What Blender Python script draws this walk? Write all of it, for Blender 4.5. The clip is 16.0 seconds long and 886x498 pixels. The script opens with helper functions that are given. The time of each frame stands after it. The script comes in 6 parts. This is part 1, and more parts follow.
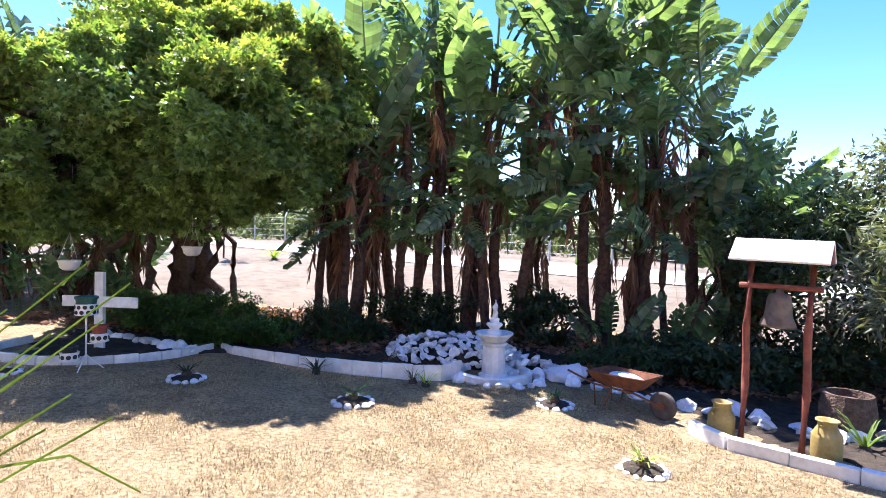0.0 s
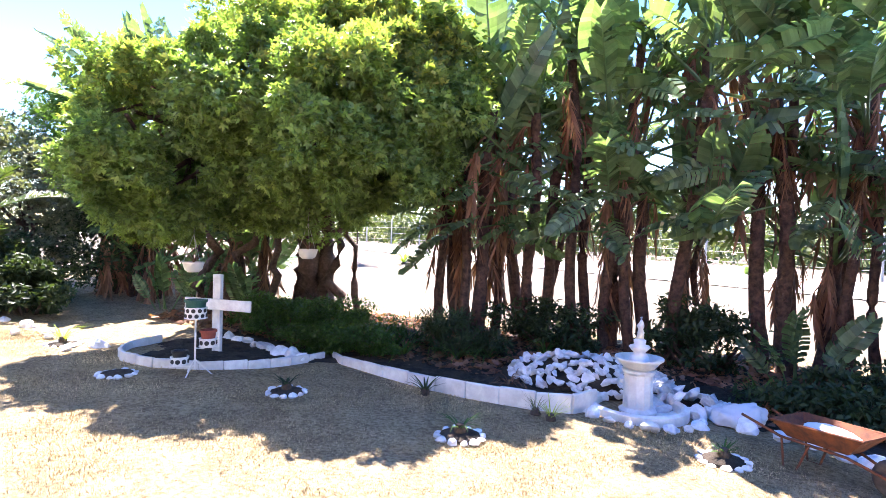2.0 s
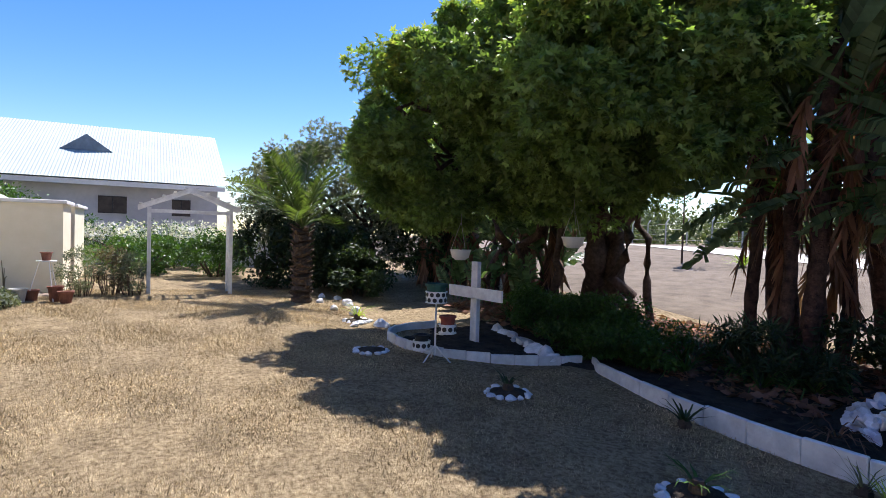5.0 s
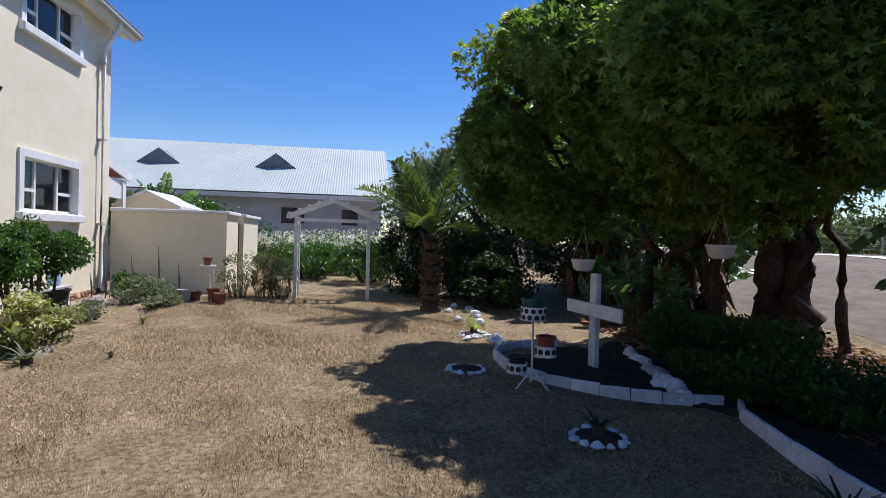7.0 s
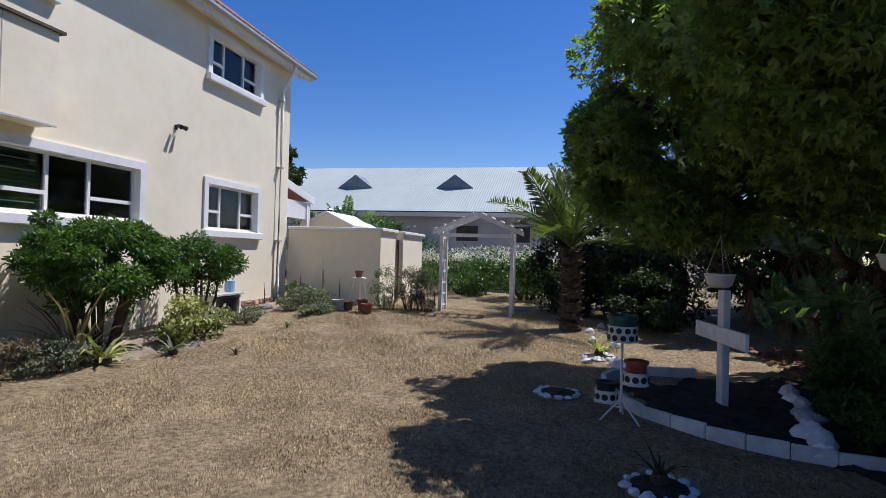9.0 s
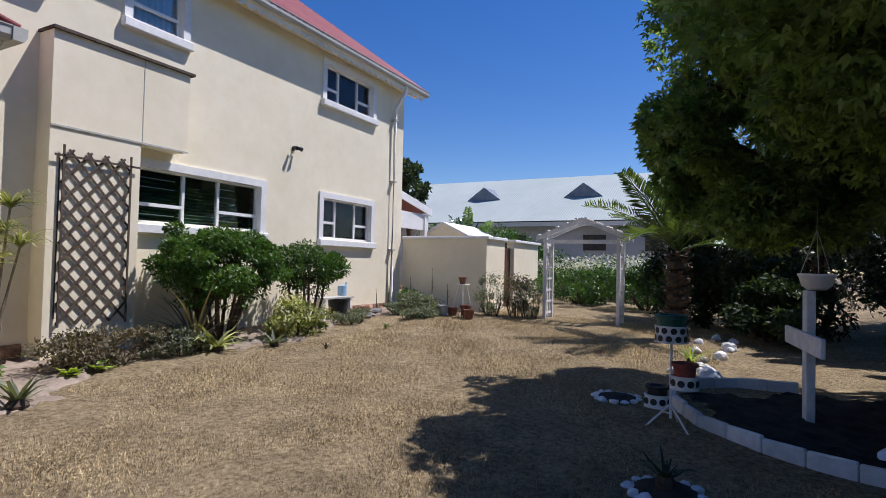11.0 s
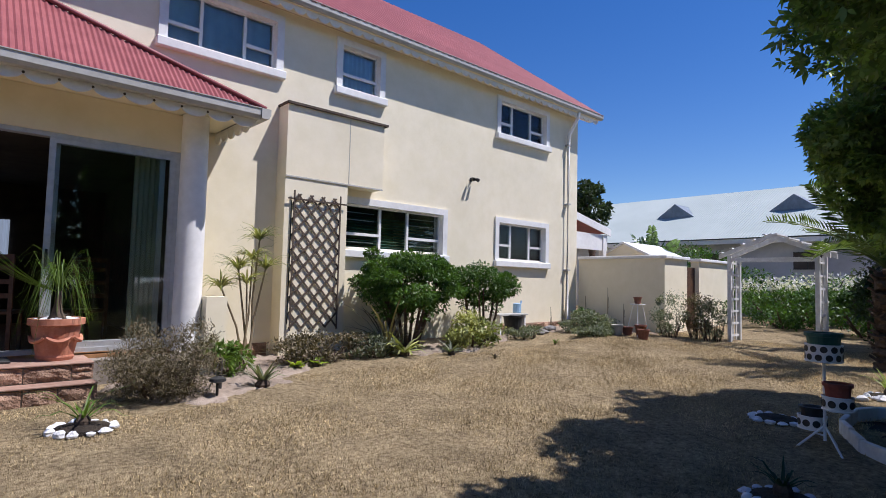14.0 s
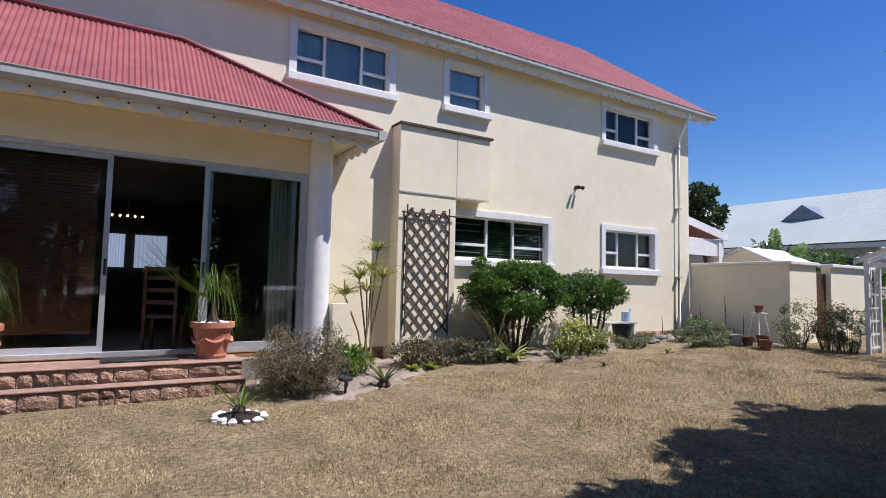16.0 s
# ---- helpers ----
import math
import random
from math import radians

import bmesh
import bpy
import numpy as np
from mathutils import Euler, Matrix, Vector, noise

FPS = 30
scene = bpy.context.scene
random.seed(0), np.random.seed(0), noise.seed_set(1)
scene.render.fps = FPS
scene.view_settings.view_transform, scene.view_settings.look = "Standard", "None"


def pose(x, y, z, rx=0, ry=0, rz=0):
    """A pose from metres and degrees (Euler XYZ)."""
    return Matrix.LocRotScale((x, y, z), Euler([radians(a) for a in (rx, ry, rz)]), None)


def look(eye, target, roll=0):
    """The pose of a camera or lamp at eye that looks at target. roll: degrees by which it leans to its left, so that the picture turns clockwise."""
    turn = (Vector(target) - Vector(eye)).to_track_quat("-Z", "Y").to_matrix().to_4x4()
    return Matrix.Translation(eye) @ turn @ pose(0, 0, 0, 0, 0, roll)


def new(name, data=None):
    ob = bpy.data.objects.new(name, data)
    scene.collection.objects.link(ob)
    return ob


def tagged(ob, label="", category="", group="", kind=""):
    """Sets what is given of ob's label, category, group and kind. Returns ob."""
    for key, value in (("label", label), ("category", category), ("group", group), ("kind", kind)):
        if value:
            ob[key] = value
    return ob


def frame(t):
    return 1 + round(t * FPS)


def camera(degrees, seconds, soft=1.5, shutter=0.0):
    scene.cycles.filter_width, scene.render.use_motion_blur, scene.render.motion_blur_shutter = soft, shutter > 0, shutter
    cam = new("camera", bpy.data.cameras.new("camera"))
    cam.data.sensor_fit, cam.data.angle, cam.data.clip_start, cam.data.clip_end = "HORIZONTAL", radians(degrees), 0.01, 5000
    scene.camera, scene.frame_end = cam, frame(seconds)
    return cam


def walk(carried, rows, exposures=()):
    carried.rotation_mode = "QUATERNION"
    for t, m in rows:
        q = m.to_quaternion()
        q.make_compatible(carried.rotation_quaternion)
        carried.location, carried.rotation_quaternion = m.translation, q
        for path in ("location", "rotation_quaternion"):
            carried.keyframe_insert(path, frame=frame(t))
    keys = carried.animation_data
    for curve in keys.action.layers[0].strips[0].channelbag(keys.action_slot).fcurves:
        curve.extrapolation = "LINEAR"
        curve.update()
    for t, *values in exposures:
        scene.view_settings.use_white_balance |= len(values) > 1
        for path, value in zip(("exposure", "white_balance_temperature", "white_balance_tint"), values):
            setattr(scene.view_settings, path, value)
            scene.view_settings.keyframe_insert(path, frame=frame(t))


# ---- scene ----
cam = camera(77.2, 16.0, soft=0.8)
METRES, EYE, TILT, LEAN, TURN = 7.9, 1.623, 0.0, 0.0, 12.7
ROWS = [
    (0.0, 0.0, 0.0, 0.0, 0.04, -1.33, -1.54),
    (0.5, 0.0028, 0.0418, -0.0018, 2.86, -1.35, -1.56),
    (1.0, 0.0013, 0.0846, -0.0059, 6.51, -1.33, -1.53),
    (1.5, 0.002, 0.1236, -0.0045, 10.18, -1.3, -1.61),
    (2.0, 0.0127, 0.1469, -0.0052, 14.22, -1.16, -1.58),
    (2.5, 0.0264, 0.1714, -0.011, 19.6, -1.17, -1.55),
    (3.0, 0.038, 0.2023, -0.0242, 24.51, -1.06, -1.59),
    (3.5, 0.0528, 0.2366, -0.036, 30.53, -1.15, -1.56),
    (4.0, 0.0631, 0.2746, -0.0409, 36.81, -1.23, -1.57),
    (4.5, 0.0691, 0.3152, -0.0398, 42.67, -1.33, -1.57),
    (5.0, 0.0727, 0.355, -0.0401, 49.56, -1.37, -1.57),
    (7.5, 0.0577, 0.5558, -0.039, 73.65, -0.69, -1.58),
    (8.0, 0.056, 0.5993, -0.0431, 79.76, -0.28, -1.55),
    (8.5, 0.0531, 0.6457, -0.0462, 84.85, 0.13, -1.59),
    (9.0, 0.055, 0.6873, -0.0491, 89.65, 0.5, -1.61),
    (11.5, 0.0643, 0.8396, -0.0674, 108.28, 1.69, -1.37),
    (12.0, 0.0769, 0.8562, -0.0677, 111.49, 1.68, -1.48),
    (12.5, 0.0859, 0.8686, -0.0677, 115.53, 1.69, -1.49),
    (13.0, 0.0975, 0.8736, -0.0686, 118.36, 1.92, -1.5),
    (13.5, 0.1131, 0.888, -0.0687, 121.33, 2.36, -1.53),
    (14.0, 0.1229, 0.908, -0.0702, 125.14, 3.36, -1.4),
    (14.5, 0.1375, 0.918, -0.0712, 128.7, 3.49, -1.41),
    (15.0, 0.152, 0.9216, -0.0723, 130.93, 3.51, -1.38),
    (15.5, 0.1584, 0.9234, -0.071, 133.1, 3.58, -1.33),
    (16.0, 0.1612, 0.925, -0.0693, 135.6, 3.89, -1.27),
]
walk(cam, [(t, pose(0, 0, EYE, TILT, LEAN, TURN) @ pose(METRES * x, METRES * y, METRES * z, 90 + pitch, roll, yaw)) for t, x, y, z, yaw, pitch, roll in ROWS],
     exposures=[(0, 2.25, 6250, 20), (1.0, 2.68, 6400, 21), (2.0, 3.08, 6550, 22), (3.5, 2.55, 6400, 20), (4.2, 1.78, 6200, 18), (5.0, 1.18, 6250, 17), (7.5, 0.42, 5950, 16), (9.0, 0.33, 6000, 17), (12.0, 0.37, 6100, 17), (14.0, 0.44, 6100, 17), (16.0, 0.5, 6120, 17)])

# world and sun: high sun over the garden side of the house
SUN_DIR = Vector((-0.40, 0.39, 1.0)).normalized()
world = bpy.data.worlds.new("sky")
scene.world = world
world.use_nodes = True
wn = world.node_tree.nodes
sky = wn.new("ShaderNodeTexSky")
sky.sky_type, sky.sun_disc = "NISHITA", False
sky.sun_elevation, sky.sun_rotation = radians(60.8), radians(314.3)
sky.air_density, sky.dust_density, sky.ozone_density = 1.0, 0.2, 2.0
deep = wn.new("ShaderNodeHueSaturation")
deep.inputs["Hue"].default_value, deep.inputs["Saturation"].default_value = 0.512, 1.38
world.node_tree.links.new(sky.outputs[0], deep.inputs["Color"])
world.node_tree.links.new(deep.outputs[0], wn["Background"].inputs[0])
wn["Background"].inputs[1].default_value = 0.086
sun = new("sun", bpy.data.lights.new("sun", "SUN"))
sun.data.energy, sun.data.angle, sun.data.color = 4.4, radians(0.5), (1.0, 0.965, 0.91)
sun.matrix_world = look(SUN_DIR * 60, (0, 0, 0))

rng = np.random.default_rng(7)


# ---- materials ----
def mat(name, c1, c2, rough=0.85, scale=6.0, bump=0.2, bscale=70.0, metal=0.0, island=0.0, random_ob=0.0, spec=0.3, wear=0.2, dist=0.01):
    """A rough surface: two colours mixed by noise, broad stains, fine relief, and a tone of its own for each piece."""
    m = bpy.data.materials.new(name)
    m.use_nodes = True
    nt = m.node_tree
    n, ln = nt.nodes, nt.links
    bsdf = n["Principled BSDF"]
    geo = n.new("ShaderNodeNewGeometry")
    n1 = n.new("ShaderNodeTexNoise")
    n1.inputs["Scale"].default_value, n1.inputs["Detail"].default_value, n1.inputs["Roughness"].default_value = scale, 8, 0.65
    ln.new(geo.outputs["Position"], n1.inputs["Vector"])
    ramp = n.new("ShaderNodeValToRGB")
    ramp.color_ramp.elements[0].position, ramp.color_ramp.elements[1].position = 0.35, 0.65
    ramp.color_ramp.elements[0].color, ramp.color_ramp.elements[1].color = (*c1, 1), (*c2, 1)
    ln.new(n1.outputs["Fac"], ramp.inputs[0])
    n2 = n.new("ShaderNodeTexNoise")
    n2.inputs["Scale"].default_value, n2.inputs["Detail"].default_value = scale * 0.13, 4
    ln.new(geo.outputs["Position"], n2.inputs["Vector"])
    hsv = n.new("ShaderNodeHueSaturation")
    val = n.new("ShaderNodeMapRange")
    val.inputs["From Min"].default_value, val.inputs["From Max"].default_value = 0.3, 0.7
    val.inputs["To Min"].default_value, val.inputs["To Max"].default_value = 1 - wear, 1 + wear
    ln.new(n2.outputs["Fac"], val.inputs["Value"])
    last = val.outputs[0]
    for amount, src in ((island, geo.outputs["Random Per Island"]), (random_ob, None)):
        if amount:
            if src is None:
                src = n.new("ShaderNodeObjectInfo").outputs["Random"]
            r = n.new("ShaderNodeMapRange")
            r.inputs["To Min"].default_value, r.inputs["To Max"].default_value = 1 - amount, 1 + amount
            ln.new(src, r.inputs["Value"])
            mul = n.new("ShaderNodeMath")
            mul.operation = "MULTIPLY"
            ln.new(last, mul.inputs[0]), ln.new(r.outputs[0], mul.inputs[1])
            last = mul.outputs[0]
    ln.new(last, hsv.inputs["Value"])
    ln.new(ramp.outputs[0], hsv.inputs["Color"])
    ln.new(hsv.outputs[0], bsdf.inputs["Base Color"])
    bsdf.inputs["Roughness"].default_value, bsdf.inputs["Metallic"].default_value = rough, metal
    bsdf.inputs["Specular IOR Level"].default_value = spec
    if bump:
        n3 = n.new("ShaderNodeTexNoise")
        n3.inputs["Scale"].default_value, n3.inputs["Detail"].default_value = bscale, 6
        ln.new(geo.outputs["Position"], n3.inputs["Vector"])
        b = n.new("ShaderNodeBump")
        b.inputs["Strength"].default_value, b.inputs["Distance"].default_value = bump, dist
        ln.new(n3.outputs["Fac"], b.inputs["Height"]), ln.new(b.outputs[0], bsdf.inputs["Normal"])
    return m


def leafmat(name, c1, c2, through_=0.35, rough=0.45, island=0.35, spec=0.35):
    m = mat(name, c1, c2, rough, 1.5, 0.0, island=island, spec=spec, wear=0.25)
    n, ln = m.node_tree.nodes, m.node_tree.links
    bsdf, out = n["Principled BSDF"], n["Material Output"]
    tr = n.new("ShaderNodeBsdfTranslucent")
    mix = n.new("ShaderNodeMixShader")
    mix.inputs[0].default_value = through_
    src = bsdf.inputs["Base Color"].links[0].from_socket
    warm = n.new("ShaderNodeMix")
    warm.data_type, warm.blend_type = "RGBA", "MULTIPLY"
    warm.inputs["Factor"].default_value = 1.0
    warm.inputs["B"].default_value = (1.5, 1.55, 0.6, 1)
    ln.new(src, warm.inputs["A"])
    ln.new(warm.outputs["Result"], tr.inputs["Color"])
    ln.new(bsdf.outputs[0], mix.inputs[1]), ln.new(tr.outputs[0], mix.inputs[2])
    ln.new(mix.outputs[0], out.inputs["Surface"])
    return m


def glassmat(name, tint=(0.9, 0.95, 0.95)):
    m = bpy.data.materials.new(name)
    m.use_nodes = True
    n, ln = m.node_tree.nodes, m.node_tree.links
    n.remove(n["Principled BSDF"])
    tr, gl, mix, fr = n.new("ShaderNodeBsdfTransparent"), n.new("ShaderNodeBsdfGlossy"), n.new("ShaderNodeMixShader"), n.new("ShaderNodeFresnel")
    tr.inputs[0].default_value = (*tint, 1)
    gl.inputs["Roughness"].default_value = 0.02
    fr.inputs[0].default_value = 1.5
    ln.new(fr.outputs[0], mix.inputs[0]), ln.new(tr.outputs[0], mix.inputs[1]), ln.new(gl.outputs[0], mix.inputs[2])
    ln.new(mix.outputs[0], n["Material Output"].inputs["Surface"])
    return m


def glow(name, colour, strength):
    m = bpy.data.materials.new(name)
    m.use_nodes = True
    b = m.node_tree.nodes["Principled BSDF"]
    b.inputs["Base Color"].default_value = (*colour, 1)
    b.inputs["Emission Color"].default_value, b.inputs["Emission Strength"].default_value = (*colour, 1), strength
    return m


M_GROUND = mat("dry_lawn", (0.18, 0.13, 0.072), (0.49, 0.385, 0.23), 0.95, 22, 1.0, 150, wear=0.24, dist=0.03, spec=0.1)
M_BLADE = mat("dry_grass", (0.32, 0.24, 0.125), (0.62, 0.485, 0.27), 0.85, 2.2, 0, island=0.55, spec=0.2)
M_ROAD = mat("pale_gravel", (0.62, 0.58, 0.52), (0.75, 0.71, 0.65), 0.95, 3, 0.4, 30)
M_SOIL = mat("dark_soil", (0.022, 0.017, 0.013), (0.07, 0.053, 0.038), 0.95, 5, 1.0, 60, dist=0.03)
M_SAND = mat("sandy_soil", (0.22, 0.17, 0.13), (0.36, 0.29, 0.23), 0.95, 8, 0.8, 90, dist=0.02)
M_WALL = mat("cream_plaster", (0.80, 0.72, 0.53), (0.86, 0.78, 0.60), 0.9, 3, 0.3, 190, wear=0.05)
M_TRIM = mat("white_paint", (0.74, 0.73, 0.71), (0.82, 0.81, 0.79), 0.55, 9, 0.05, 90, wear=0.06)
M_WHITE = mat("weathered_white_paint", (0.62, 0.61, 0.60), (0.82, 0.82, 0.80), 0.7, 7, 0.3, 60, wear=0.12, random_ob=0.06)
M_ROCK = mat("painted_rock", (0.50, 0.50, 0.51), (0.76, 0.76, 0.77), 0.8, 9, 0.6, 45, wear=0.12, random_ob=0.15, island=0.15)
M_ROOF = mat("red_roof_paint", (0.25, 0.072, 0.076), (0.33, 0.105, 0.108), 0.55, 4, 0.1, 60, wear=0.12)
M_GUTTER = mat("pale_grey_paint", (0.40, 0.39, 0.36), (0.49, 0.48, 0.45), 0.5, 8, 0.05, 60, wear=0.08)
M_STONE = mat("red_sandstone", (0.20, 0.115, 0.078), (0.45, 0.295, 0.205), 0.9, 11, 1.0, 45, random_ob=0.3, dist=0.03)
M_MORTAR = mat("mortar", (0.22, 0.19, 0.16), (0.32, 0.28, 0.24), 0.95, 20, 0.6, 80)
M_PAVE = mat("stoep_tile", (0.27, 0.16, 0.12), (0.38, 0.25, 0.19), 0.8, 10, 0.3, 70)
M_ALU = mat("aluminium", (0.55, 0.56, 0.57), (0.66, 0.67, 0.68), 0.4, 12, 0, metal=0.6, wear=0.06)
M_GLASS = glassmat("window_glass")
# near-black base colour puts the gloom of rooms, holes and panes into the paint
M_DARK = mat("inside_shade", (0.05, 0.04, 0.035), (0.09, 0.075, 0.06), 0.8, 3, 0)
M_CURTAIN = mat("pale_curtain", (0.56, 0.52, 0.52), (0.70, 0.66, 0.65), 0.9, 6, 0.2, 50)
M_DRAPE = mat("cream_curtain", (0.62, 0.56, 0.42), (0.72, 0.66, 0.50), 0.9, 6, 0.2, 50)
M_BLIND = mat("brown_blind", (0.12, 0.042, 0.022), (0.19, 0.07, 0.035), 0.7, 14, 0.3, 90, island=0.2)
M_WOOD = mat("brown_wood", (0.20, 0.10, 0.045), (0.34, 0.18, 0.08), 0.5, 10, 0.2, 60)
M_DARKWOOD = mat("dark_chair_wood", (0.07, 0.033, 0.018), (0.13, 0.065, 0.035), 0.5, 10, 0.2, 60)
M_LATTICE = mat("grey_brown_lattice", (0.06, 0.042, 0.032), (0.12, 0.09, 0.07), 0.85, 15, 0.4, 70)
M_TERRA = mat("terracotta", (0.42, 0.16, 0.095), (0.56, 0.25, 0.16), 0.85, 8, 0.3, 60)
M_OLDTERRA = mat("weathered_terracotta", (0.16, 0.065, 0.045), (0.27, 0.12, 0.08), 0.9, 9, 0.4, 60)
M_GREYSTONE = mat("grey_stone", (0.13, 0.125, 0.12), (0.24, 0.23, 0.22), 0.9, 10, 0.6, 50)
M_POST = mat("red_brown_post", (0.16, 0.045, 0.035), (0.27, 0.09, 0.06), 0.7, 12, 0.4, 70)
M_BLACK = mat("black_plastic", (0.02, 0.02, 0.02), (0.045, 0.045, 0.045), 0.5, 9, 0.1)
M_BRONZE = mat("dull_bronze", (0.10, 0.075, 0.055), (0.19, 0.15, 0.12), 0.6, 8, 0.2, 50, metal=0.4)
M_YELLOW = mat("faded_yellow_paint", (0.23, 0.165, 0.05), (0.40, 0.30, 0.11), 0.6, 7, 0.3, 50)
M_RUST = mat("rusty_orange_metal", (0.085, 0.04, 0.03), (0.24, 0.085, 0.038), 0.85, 9, 0.5, 60)
M_RUBBER = mat("worn_rubber", (0.06, 0.05, 0.045), (0.13, 0.11, 0.10), 0.9, 9, 0.4, 60)
M_NBROOF = mat("white_sheet_roof", (0.37, 0.42, 0.395), (0.43, 0.48, 0.455), 0.65, 0.5, 0.0, wear=0.05)
M_NBWALL = mat("grey_wall", (0.42, 0.42, 0.44), (0.52, 0.52, 0.54), 0.9, 2, 0.1, 50)
M_SLATE = mat("dormer_slate", (0.14, 0.17, 0.20), (0.20, 0.24, 0.28), 0.6, 5, 0)
M_BARK = mat("brown_bark", (0.06, 0.04, 0.03), (0.15, 0.10, 0.075), 0.95, 14, 1.0, 50, dist=0.03)
M_STALK = mat("wild_banana_trunk", (0.04, 0.026, 0.021), (0.14, 0.082, 0.062), 0.9, 12, 0.9, 40, dist=0.03)
M_PALMBARK = mat("palm_bark", (0.05, 0.036, 0.027), (0.125, 0.09, 0.065), 0.95, 14, 0.9, 50)
M_TREE = leafmat("tree_leaf", (0.10, 0.175, 0.05), (0.22, 0.32, 0.10), 0.42)
M_NEWLEAF = leafmat("new_tree_leaf", (0.20, 0.26, 0.06), (0.36, 0.40, 0.11), 0.42)
M_STREL = leafmat("banana_leaf", (0.07, 0.125, 0.068), (0.17, 0.25, 0.14), 0.42, 0.24, 0.4)
M_DEAD = leafmat("dead_leaf", (0.15, 0.07, 0.045), (0.32, 0.18, 0.12), 0.2, 0.8)
M_PALM = leafmat("palm_leaf", (0.075, 0.14, 0.022), (0.16, 0.24, 0.045), 0.3, 0.4, 0.25)
M_PALESTEM = mat("pale_stem", (0.20, 0.15, 0.09), (0.34, 0.27, 0.17), 0.8, 10, 0.3, 60)
M_DATE = leafmat("date_palm_leaf", (0.05, 0.088, 0.024), (0.12, 0.17, 0.05), 0.3, 0.4, 0.25)
M_SHRUB = leafmat("shrub_leaf", (0.035, 0.085, 0.016), (0.085, 0.165, 0.03), 0.3)
M_GREY = leafmat("grey_green_leaf", (0.10, 0.12, 0.08), (0.20, 0.22, 0.15), 0.25, 0.7)
M_OLIVE = leafmat("dark_olive_leaf", (0.022, 0.04, 0.016), (0.055, 0.085, 0.035), 0.25, 0.6)
M_LIME = leafmat("lime_leaf", (0.20, 0.30, 0.04), (0.38, 0.46, 0.08), 0.4, 0.4)
M_HEATH = leafmat("heath_leaf", (0.085, 0.07, 0.042), (0.20, 0.165, 0.11), 0.2, 0.8)
M_VARIEG = leafmat("variegated_leaf", (0.12, 0.16, 0.04), (0.42, 0.42, 0.18), 0.3, 0.5, 0.5)
M_SCRUB = leafmat("far_scrub_leaf", (0.06, 0.085, 0.035), (0.13, 0.16, 0.07), 0.2, 0.8)
M_FLOWER = leafmat("white_flower", (0.6, 0.58, 0.68), (0.75, 0.73, 0.80), 0.3, 0.7, 0.1)
M_CLOTH = mat("white_cloth", (0.66, 0.68, 0.72), (0.80, 0.82, 0.86), 0.9, 5, 0.3, 30)
M_REDPOT = mat("red_clay", (0.22, 0.05, 0.035), (0.33, 0.09, 0.06), 0.8, 8, 0.3, 60)
M_GREENPOT = mat("dark_green_plastic", (0.015, 0.065, 0.05), (0.03, 0.11, 0.085), 0.5, 6, 0.1)
M_BLUE = mat("pale_blue_plastic", (0.25, 0.42, 0.60), (0.35, 0.52, 0.70), 0.5, 6, 0.1)


# ---- mesh helpers ----
def gz(x, y):
    """The height of the ground: it falls gently from the house to the flower beds and rises again in the field."""
    return -0.22 - 0.0242 * np.clip(x, -18, 7) - 0.0243 * np.clip(y, -2, 8) + 0.075 * np.clip(y - 8.2, 0, 14)


def mesh_of(name, bm, material):
    me = bpy.data.meshes.new(name)
    bm.to_mesh(me)
    bm.free()
    me.materials.append(material)
    return me


def part(name, bm, material, parent=None, label="", smooth=False, m=None):
    me = bm if isinstance(bm, bpy.types.Mesh) else mesh_of(name, bm, material)
    if smooth:
        me.polygons.foreach_set("use_smooth", [True] * len(me.polygons))
    ob = new(name, me)
    if parent is not None:
        ob.parent = parent
    if m is not None:
        ob.matrix_basis = m
    return tagged(ob, label)


def thing(name, m, label, category, group="", kind=""):
    ob = new(name)
    ob.empty_display_size = 0.1
    ob.matrix_basis = m
    return tagged(ob, label, category, group, kind)


def box(bm, x0, x1, y0, y1, z0, z1, bevel=0.0, m=None):
    r = bmesh.ops.create_cube(bm, size=1)
    vs = r["verts"]
    for v in vs:
        v.co = Vector(((x0 + x1) / 2 + v.co.x * (x1 - x0), (y0 + y1) / 2 + v.co.y * (y1 - y0), (z0 + z1) / 2 + v.co.z * (z1 - z0)))
    if bevel:
        es = list({e for v in vs for e in v.link_edges})
        r2 = bmesh.ops.bevel(bm, geom=es, offset=bevel, segments=1, affect="EDGES", profile=0.5)
        vs = list({v for f in r2["faces"] for v in f.verts} | {v for v in vs if v.is_valid})
    if m is not None:
        for v in vs:
            v.co = m @ v.co
    return bm


def bx(*a, bevel=0.0, m=None):
    return box(bmesh.new(), *a, bevel=bevel, m=m)


def tube(bm, path, radii, sides=8, cap=True):
    """A tapered round limb along a path."""
    rings = []
    path = [Vector(p) for p in path]
    for i, p in enumerate(path):
        d = (path[min(i + 1, len(path) - 1)] - path[max(i - 1, 0)]).normalized()
        q = d.to_track_quat("Z", "Y")
        rings.append([bm.verts.new(p + q @ Vector((math.cos(2 * math.pi * k / sides) * radii[i], math.sin(2 * math.pi * k / sides) * radii[i], 0))) for k in range(sides)])
    for a, b in zip(rings, rings[1:]):
        for k in range(sides):
            bm.faces.new((a[k], a[(k + 1) % sides], b[(k + 1) % sides], b[k]))
    if cap:
        bm.faces.new(rings[0][::-1]), bm.faces.new(rings[-1])
    return bm


